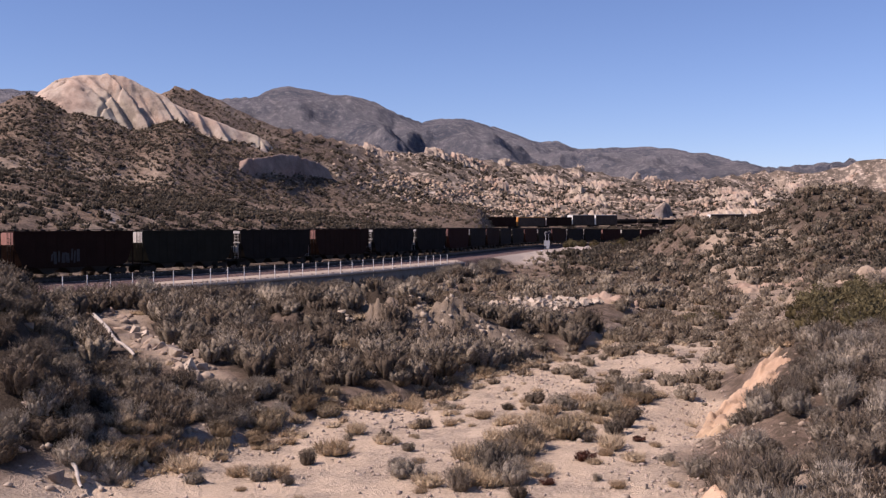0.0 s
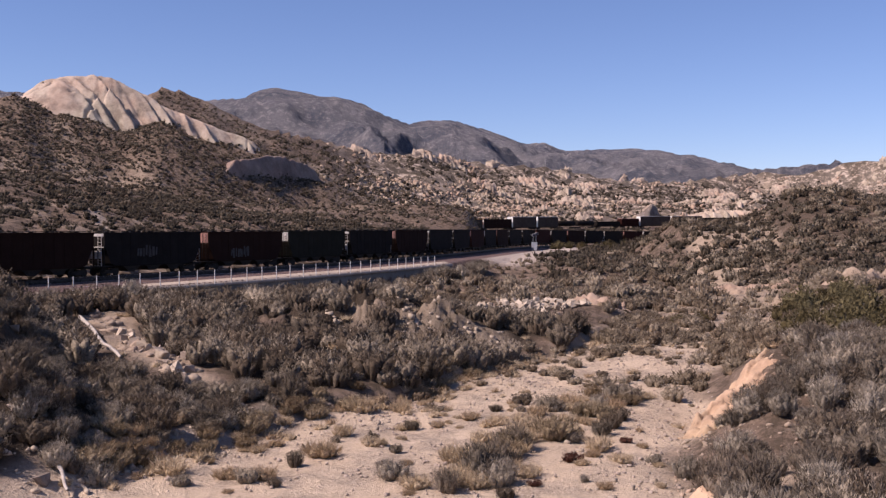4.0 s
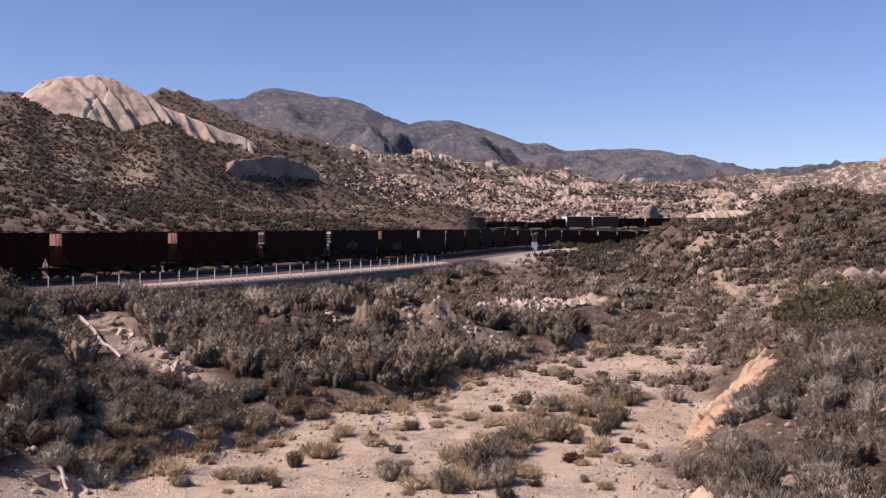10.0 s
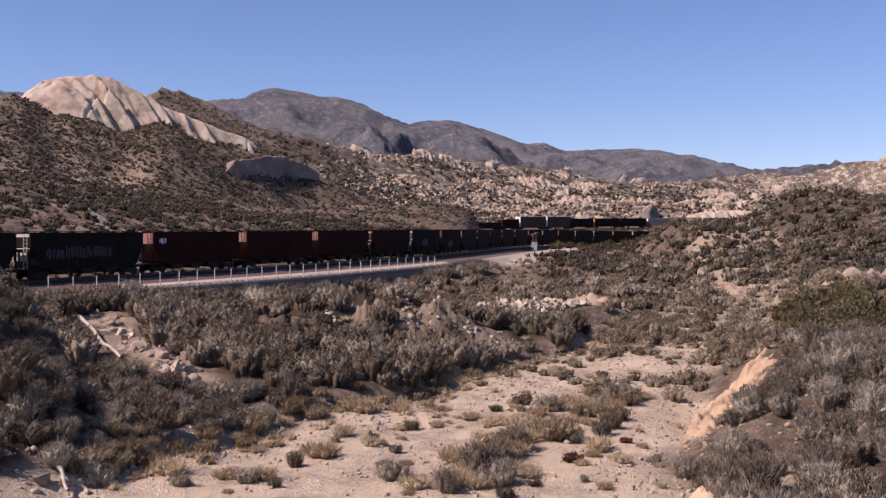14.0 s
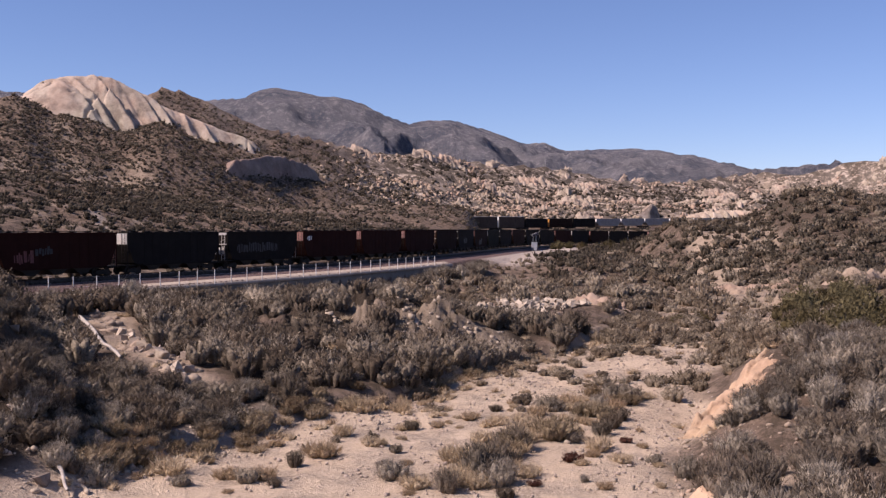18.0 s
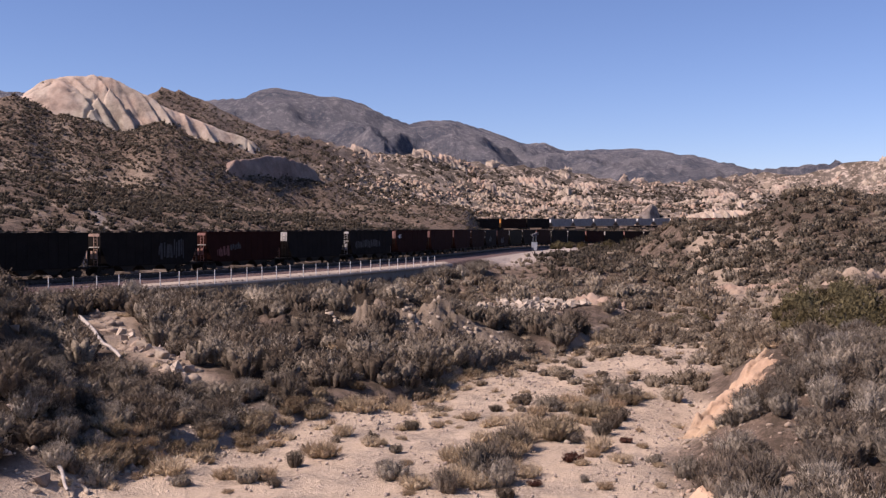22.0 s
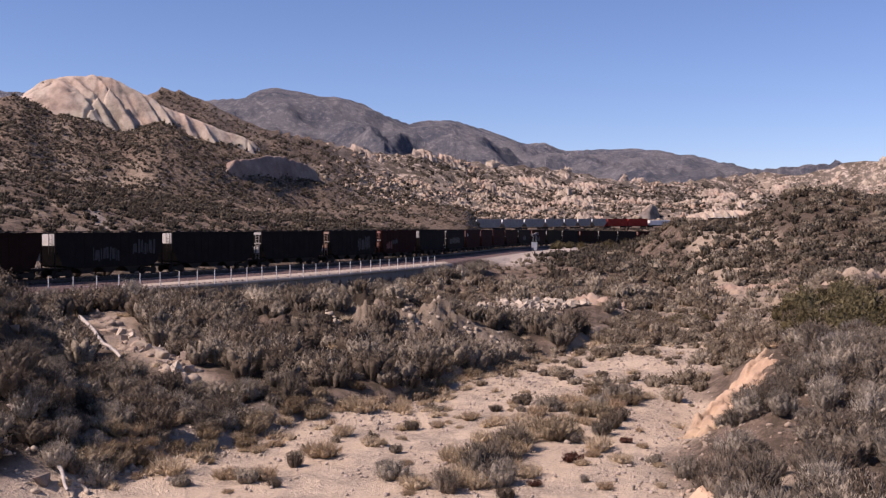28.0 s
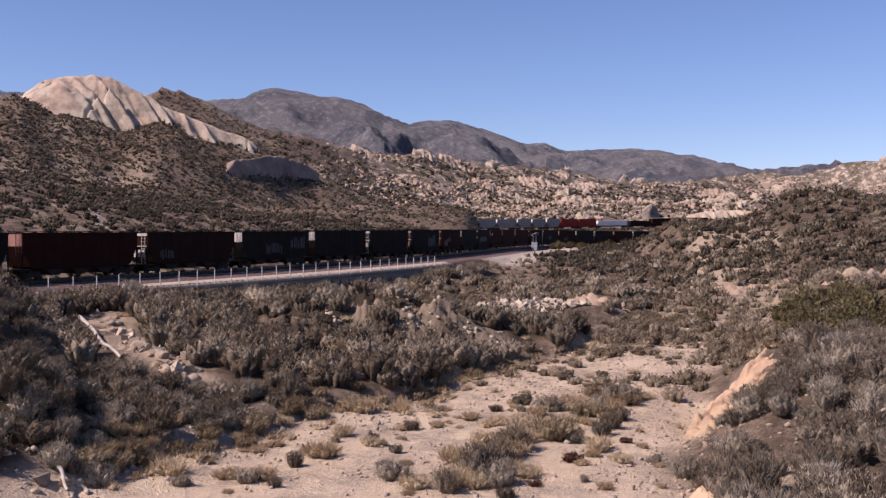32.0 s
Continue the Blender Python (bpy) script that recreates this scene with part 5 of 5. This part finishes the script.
# retaining wall with a pale cap under the fence
s = np.arange(-28.0, 52, 2.0)
v, f = ribbon(s, (S_NEAR, NEAR_X), NEAR_Y, NEAR_Z, [(9.0, -3.9), (9.3, -3.9), (9.3, -1.31), (9.0, -1.31)])
wall = array_mesh("retaining_wall", v, f, CONCRETE)
tagged(wall, "grey concrete retaining wall below the railway fence", "wall", kind="structure")
v, f = ribbon(s, (S_NEAR, NEAR_X), NEAR_Y, NEAR_Z, [(7.8, -1.33), (9.4, -1.33), (9.4, -1.09), (7.8, -0.62)])
cap = array_mesh("wall_cap", v, f, surface("pale_concrete", (0.25, 0.205, 0.165), (0.40, 0.34, 0.28), 0.8, 9, relief=0.25))
cap.parent = wall

# fence: posts and three wires
fence = tagged(new("fence"), "pale steel post fence with thin wires on the wall", "fence")
post_bm = bmesh.new()
box(post_bm, -0.04, 0.04, -0.04, 0.04, 0, 1.8)
bevelled(post_bm, 0.012)
post_mesh = None
rows = []
for k in range(29):
    p, a = beside_near(-39.90 + 2.905 * k, 9.3)
    base = p.z - 1.2
    if post_mesh is None:
        ob = part("post", post_bm, POST, fence)
        post_mesh = ob.data
    else:
        ob = new("post", post_mesh)
        ob.parent = fence
    ob.matrix_basis = pose(p.x, p.y, base, 0, 0, a)
    rows.append(Vector((p.x, p.y, base)))
for h in (0.8, 1.25, 1.7):
    bm = bmesh.new()
    for p, q in zip(rows, rows[1:]):
        rod(bm, p + Vector((0, 0, h)), q + Vector((0, 0, h)), 0.004, 4)
    part("wire", bm, GALVANISED, fence)


def signal_case():
    """Trackside cabinet on legs with a tilted solar panel on a mast."""
    p, a = beside_near(158, 6.0)
    z = float(height(np.array([p.x]), np.array([p.y]))[0])
    ob = tagged(new("trackside_cabinet"), "grey trackside equipment cabinet with a tilted solar panel", "cabinet")
    ob.matrix_basis = pose(p.x, p.y, z, 0, 0, 0)
    bm = bmesh.new()
    box(bm, -0.75, 0.75, -0.45, 0.45, 0.9, 2.3)
    part("case", bevelled(bm, 0.04), GALVANISED, ob)
    bm = bmesh.new()
    box(bm, -0.8, 0.8, -0.5, 0.5, 2.3, 2.38)
    part("lid", bevelled(bm, 0.02), GALVANISED, ob)
    for x in (-0.6, 0.6):
        bm = bmesh.new()
        rod(bm, (x, 0, -0.2), (x, 0, 0.9), 0.07, 8)
        part("leg", bm, GALVANISED, ob)
    for x in (-0.35, 0.45):
        bm = bmesh.new()
        rod(bm, (x, 0.1, 2.3), (x, 0.1, 4.2), 0.06, 8)
        part("mast", bm, GALVANISED, ob)
    bm = bmesh.new()
    box(bm, -0.9, 0.9, -0.04, 0.04, -0.55, 0.55)
    panel = part("solar_panel", bevelled(bm, 0.02), GALVANISED, ob, "pale tilted solar panel")
    panel.matrix_basis = pose(0.15, 0.0, 4.45, 50, -22, 0)
    bm = bmesh.new()
    box(bm, -0.82, 0.82, -0.05, -0.043, -0.48, 0.48)
    part("cells", bm, PANEL, panel)
    bm = bmesh.new()
    bmesh.ops.create_cone(bm, cap_ends=True, segments=14, radius1=0.45, radius2=0.45, depth=0.3, matrix=pose(0.15, -0.6, 0.55, 90, 0, 0))
    part("cable_drum", bm, GALVANISED, ob)


signal_case()


# ---------------------------------------------------------------- rolling stock
def truck(parent, x, parts):
    """A two-axle truck: bolster with side frames and wheels under it."""
    def piece(name, make, material, under):
        if name not in parts:
            bm = bmesh.new()
            make(bm)
            parts[name] = part(name, bm, material)
            ob = parts[name]
        else:
            ob = new(name, parts[name].data)
        ob.parent = under
        return ob

    def side(bm):
        prism(bm, [(-1.15, 0.42), (-0.9, 0.62), (-0.3, 0.72), (0.3, 0.72), (0.9, 0.62), (1.15, 0.42), (0.7, 0.34), (0.3, 0.24), (-0.3, 0.24), (-0.7, 0.34)], -0.06, 0.06)

    def wheel(bm):
        bmesh.ops.create_cone(bm, cap_ends=True, segments=20, radius1=0.46, radius2=0.44, depth=0.14, matrix=pose(0, 0, 0, 90, 0, 0))
        bmesh.ops.create_cone(bm, cap_ends=True, segments=12, radius1=0.16, radius2=0.16, depth=0.24, matrix=pose(0, 0, 0, 90, 0, 0))

    t = piece("truck", lambda bm: box(bm, -0.2, 0.2, -1.1, 1.1, 0.5, 0.8), STEEL, parent)
    t.matrix_basis = pose(x, 0, 0)
    for y in (-1.0, 1.0):
        piece("side_frame", side, STEEL, t).matrix_basis = pose(0, y, 0)
        for dx in (-0.88, 0.88):
            piece("wheel", wheel, STEEL, t).matrix_basis = pose(dx, 0.75 * (1 if y > 0 else -1), 0.46)


TRUCK_PARTS = {}
RIB = {}


def bars(bm, x0, x1, z0, z1, rand):
    """Unreadable sprayed lettering: plain leaning bars of uneven height and width."""
    x, h = x0, z1 - z0
    while x < x1 - 0.15:
        w = rand.uniform(0.12, 0.42)
        low, high, lean = z0 + h * rand.uniform(0, 0.2), z1 - h * rand.uniform(0, 0.35), rand.uniform(-0.12, 0.12)
        bm.faces.new([bm.verts.new((p, 0, q)) for p, q in ((x, low), (x + w, low), (x + w + lean, high), (x + lean, high))])
        x += w + rand.uniform(0.04, 0.2)


def hopper_car(colour, end, cage, tags=()):
    """A covered hopper, its length along x, wheels on z = 0."""
    words = {"oxide": "dark oxide-red", "brown": "dark brown", "black": "black", "green": "dark olive", "navy": "blue-black"}[colour]
    car = tagged(new("hopper_car"), words + " covered hopper car in the freight train", "freight car", "near freight train")
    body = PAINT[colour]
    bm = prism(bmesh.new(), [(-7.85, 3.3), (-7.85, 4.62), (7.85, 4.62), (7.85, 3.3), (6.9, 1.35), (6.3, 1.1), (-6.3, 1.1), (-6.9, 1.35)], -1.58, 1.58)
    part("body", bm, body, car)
    bm = prism(bmesh.new(), [(-7.8, 4.62), (-7.75, 4.74), (7.75, 4.74), (7.8, 4.62)], -1.5, 1.5)
    part("roof", bm, body, car)
    bm = bmesh.new()
    box(bm, -7.9, 7.9, -0.35, 0.35, 4.82, 4.88)
    for x in range(-7, 8, 2):
        box(bm, x - 0.05, x + 0.05, -0.3, 0.3, 4.7, 4.83)
    part("roof_walk", bm, STEEL, car)
    for y in (-1.58, 1.58):
        bm = bmesh.new()
        box(bm, -7.9, 7.9, y - 0.05, y + 0.05, 4.54, 4.74)
        part("top_chord", bm, body, car)
        bm = bmesh.new()
        box(bm, -5.6, 5.6, y - 0.06, y + 0.06, 1.02, 1.24)
        part("side_sill", bm, body, car)
        for k in range(9):
            if colour not in RIB:
                bm = bmesh.new()
                box(bm, -0.05, 0.05, -0.025, 0.025, 1.24, 4.54)
                RIB[colour] = part("rib", bm, body, car)
                ob = RIB[colour]
            else:
                ob = new("rib", RIB[colour].data)
                ob.parent = car
            ob.matrix_basis = pose(-5.2 + 1.3 * k, y, 0)
    for x in (-3.4, 0.0, 3.4):
        bm = prism(bmesh.new(), [(x - 1.5, 1.1), (x + 1.5, 1.1), (x + 0.45, 0.42), (x - 0.45, 0.42)], -1.25, 1.25)
        part("hopper_bay", bm, STEEL, car)
    bm = bmesh.new()
    box(bm, -8.25, 8.25, -0.33, 0.33, 0.82, 1.08)
    part("centre_sill", bm, STEEL, car)
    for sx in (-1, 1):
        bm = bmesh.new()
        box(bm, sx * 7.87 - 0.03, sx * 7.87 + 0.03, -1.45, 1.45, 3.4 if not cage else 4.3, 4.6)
        part("end_plate", bm, LIT_PAINT[end], car)
        bm = bmesh.new()
        box(bm, min(sx * 6.6, sx * 8.1), max(sx * 6.6, sx * 8.1), -1.5, 1.5, 1.02, 1.1)
        part("end_platform", bm, STEEL, car)
        for y in (-1.5, 1.5):
            bm = bmesh.new()
            box(bm, sx * 7.85 - 0.05, sx * 7.85 + 0.05, y - 0.05, y + 0.05, 1.1, 3.3)
            part("corner_post", bm, body, car)
        bm = bmesh.new()
        for y in (-1.25, -0.75):
            box(bm, sx * 7.98 - 0.02, sx * 7.98 + 0.02, y - 0.02, y + 0.02, 1.1, 4.62)
        for k in range(8):
            box(bm, sx * 7.98 - 0.015, sx * 7.98 + 0.015, -1.25, -0.75, 1.35 + 0.38 * k, 1.38 + 0.38 * k)
        part("ladder", bm, LIT_PAINT[end] if cage else STEEL, car)
        if cage:
            bm = bmesh.new()
            box(bm, sx * 7.9 - 0.04, sx * 7.9 + 0.04, -1.5, 1.5, 3.1, 3.2)
            part("end_rail", bm, LIT_PAINT["pale"], car)
            # Pale strips stand in for sunlight on the slope sheet between the posts.
            for y in (-1.1, -0.5, 0.15, 0.8):
                bm = bmesh.new()
                box(bm, sx * 7.9 - 0.04, sx * 7.9 + 0.04, y, y + 0.28, 1.9, 2.75)
                part("end_stake", bm, LIT_PAINT[end], car)
        bm = bmesh.new()
        box(bm, min(sx * 8.2, sx * 8.62), max(sx * 8.2, sx * 8.62), -0.14, 0.14, 0.78, 1.02)
        part("coupler", bm, STEEL, car)
        truck(car, sx * 6.3, TRUCK_PARTS)
    rand = random.Random(len(tags) * 31 + len(colour))
    for x0, x1, z0, z1, mat in tags:
        bm = bmesh.new()
        bars(bm, x0, x1, z0, z1, rand)
        ob = part("graffiti", bm, mat, car, "faded spray-painted strokes")
        ob.matrix_basis = pose(0, -1.65, 0)
    return car


G, R = GRAFFITI, GRAFFITI_RED
NEAR_CARS = {  # place in the train: colour, sunlit end colour, open end, graffiti
    0: ("oxide", "oxide", False, ()), 1: ("brown", "brown", True, ()), 2: ("navy", "pale", True, ((-3, 0.5, 1.9, 3.3, G),)),
    3: ("brown", "oxide", False, ((-3.5, 0, 1.4, 3.0, G),)), 4: ("green", "pale", False, ()), 5: ("black", "pale", True, ()),
    -1: ("oxide", "oxide", False, ()), -2: ("oxide", "oxide", False, ((-7, -5.8, 3.4, 4.2, WHITE),)), -3: ("black", "pale", True, ((-6, 3, 2.0, 3.4, G),)),
    -4: ("navy", "pale", False, ()), -5: ("oxide", "oxide", True, ((-5.8, -3.4, 1.6, 3.0, R), (-3.2, -1.2, 2.4, 3.4, G))),
    -6: ("black", "brown", True, ((1.0, 5.5, 1.6, 4.0, G),)), -7: ("black", "pale", True, ()), -8: ("black", "pale", False, ()),
    -9: ("navy", "pale", False, ((-2.8, 1.2, 1.6, 3.3, G), (3.0, 6.5, 2.2, 4.0, G))), -10: ("brown", "pale", True, ((-6.0, -3.5, 1.6, 3.0, G),)),
}
CYCLE = [("black", "pale", False, ()), ("brown", "oxide", False, ()), ("navy", "pale", True, ()), ("black", "pale", True, ()), ("oxide", "oxide", False, ())]
MOVING = []
made = {}
for k in range(-13, 26):
    spec = NEAR_CARS.get(k, CYCLE[k % 5])
    if spec in made:
        car = copy_thing(made[spec], Matrix())
    else:
        car = made[spec] = hopper_car(*spec)
    MOVING.append((car, "near", -89.9 + (17.2 if k > 0 else 17.37) * k + 7.2, 6.3))


def far_car(kind, length, top, colour, end=None, roof=None):
    """A car of the far train; its front is at +x."""
    half = length / 2 - 0.55
    names = {"box": "boxcar", "hopper": "hopper_car", "tank": "tank_car", "gondola": "gondola_car", "flat": "flat_car"}
    words = {"grey": "light grey", "red": "dark red", "brown": "brown", "black": "black", "tan": "grey-tan", "oxide": "oxide-red"}[colour]
    car = tagged(new(names[kind]), words + " " + names[kind].replace("_", " ") + " in the far train", "freight car", "far freight train")
    body, endm = PAINT[colour], end or PAINT[colour]
    if kind == "tank":
        bm = bmesh.new()
        bmesh.ops.create_cone(bm, cap_ends=True, segments=20, radius1=top / 2 - 0.75, radius2=top / 2 - 0.75, depth=half * 2 - 0.6,
                              matrix=pose(0, 0, top / 2 + 0.5, 0, 90, 0))
        part("tank", bevelled(bm, 0.15), body, car, smooth=True)
        bm = bmesh.new()
        rod(bm, (0, 0, top - 0.4), (0, 0, top + 0.1), 0.5, 10)
        part("dome", bm, body, car)
    elif kind == "flat":
        bm = bmesh.new()
        box(bm, -half, half, -1.4, 1.4, 1.05, 1.3)
        part("deck", bm, body, car)
        bm = bmesh.new()
        box(bm, -half + 0.8, half - 0.8, -1.25, 1.25, 1.3, top)
        part("load", bevelled(bm, 0.08), WHITE, car, "white wrapped load")
    else:
        low = 1.05
        if kind == "hopper":
            outline = [(-half, 2.9), (-half, top - 0.2), (half, top - 0.2), (half, 2.9), (half - 2.0, 1.2), (-half + 2.0, 1.2)]
        else:
            outline = [(-half, low), (-half, top - 0.2), (half, top - 0.2), (half, low)]
        part("body", prism(bmesh.new(), outline, -1.5, 1.5), body, car)
        if kind == "gondola":
            bm = bmesh.new()
            box(bm, -half, half, -1.55, 1.55, top - 0.3, top - 0.1)
            part("top_chord", bm, endm, car)
        else:
            bm = bmesh.new()
            box(bm, -half - 0.02, half + 0.02, -1.45, 1.45, top - 0.2, top)
            part("roof", bevelled(bm, 0.06), roof or body, car)
        for sx in (-1, 1):
            bm = bmesh.new()
            z0 = 2.9 if kind == "hopper" else low + 0.1
            box(bm, sx * (half + 0.03) - 0.03, sx * (half + 0.03) + 0.03, -1.45, 1.45, z0, top - 0.2)
            part("end", bm, endm, car)
        if kind == "box":
            for y in (-1.54, 1.54):
                bm = bmesh.new()
                box(bm, -1.6, 1.6, y - 0.05, y + 0.05, 1.15, top - 0.35)
                part("door", bevelled(bm, 0.02), body, car)
        n = int(length / 1.6)
        for k in range(n):
            x = -half + 0.4 + (2 * half - 0.8) * k / (n - 1)
            if kind == "box" and abs(x) < 1.9:
                continue
            bm = bmesh.new()
            box(bm, x - 0.05, x + 0.05, -1.56, -1.5, 1.25, top - 0.3)
            part("rib", bm, body, car)
    bm = bmesh.new()
    box(bm, -half - 0.4, half + 0.4, -0.4, 0.4, 0.8, 1.05)
    part("centre_sill", bm, STEEL, car)
    for sx in (-1, 1):
        truck(car, sx * (half - 1.7), TRUCK_PARTS)
    return car


FAR_CARS = [  # front and rear, metres ahead of the tall car's front; kind, height, colour, end, roof (WHITE paints in the sunlight)
    (190, 170, "box", 4.9, "brown", None, None), (170, 148, "box", 4.9, "brown", None, None), (147.5, 125, "gondola", 4.9, "tan", ORANGE, None),
    (125, 103, "box", 4.7, "brown", LIT_PAINT["pale"], None), (103, 83.3, "box", 5.7, "tan", WHITE, WHITE), (83, 65, "box", 5.7, "tan", WHITE, WHITE),
    (64, 49, "tank", 4.0, "black", None, None), (48.5, 33.5, "tank", 4.0, "black", None, None), (33, 14, "gondola", 3.4, "black", None, None),
    (13.8, 0.2, "box", 4.7, "oxide", None, LIT_PAINT["oxide"]), (0, -21.8, "box", 5.8, "tan", WHITE, LIT_PAINT["pale"]),
    (-22, -42.8, "box", 5.8, "tan", WHITE, LIT_PAINT["pale"]), (-43, -62, "box", 4.8, "black", None, None),
    (-62.3, -82.8, "box", 4.8, "brown", ORANGE, None), (-83, -102.2, "box", 4.8, "black", None, None),
    (-102.5, -121.8, "hopper", 4.7, "grey", WHITE, None), (-121.8, -139.2, "hopper", 4.7, "grey", WHITE, None),
    (-139.2, -156.5, "hopper", 4.7, "grey", WHITE, None), (-156.5, -172.5, "hopper", 4.7, "grey", WHITE, None),
    (-172.5, -184.2, "hopper", 4.7, "grey", WHITE, None), (-184.2, -196.1, "hopper", 4.7, "grey", WHITE, None),
    (-196.1, -208.3, "hopper", 4.7, "grey", WHITE, None), (-208.5, -224, "gondola", 4.7, "red", None, None),
    (-224, -238.8, "gondola", 4.7, "red", None, None), (-239, -263.8, "flat", 3.7, "black", LIT_PAINT["pale"], None),
    (-264, -280, "gondola", 3.6, "black", None, None), (-280.2, -299, "box", 4.9, "oxide", None, WHITE), (-299.2, -318, "box", 4.9, "brown", None, None),
]
for front, rear, kind, top, colour, end, roof in FAR_CARS:
    length = front - rear
    MOVING.append((far_car(kind, length, top, colour, end, roof), "far", -95.93 + (front + rear) / 2, length / 2 - 2.2))


def motions():
    """Both trains roll along their lines at a steady speed."""
    for car, line, start, half in MOVING:
        at, speed = (near_at, 7.668) if line == "near" else (far_at, 9.7)
        rows = []
        for t in range(0, 33, 2):
            a, b = at(start + speed * t - half), at(start + speed * t + half)
            d = b - a
            turned = Matrix.Rotation(math.atan2(d.y, d.x), 4, "Z") @ Matrix.Rotation(-math.atan2(d.z, math.hypot(d.x, d.y)), 4, "Y")
            rows.append((t, Matrix.Translation((a + b) / 2) @ turned))
        walk(car, rows)


motions()
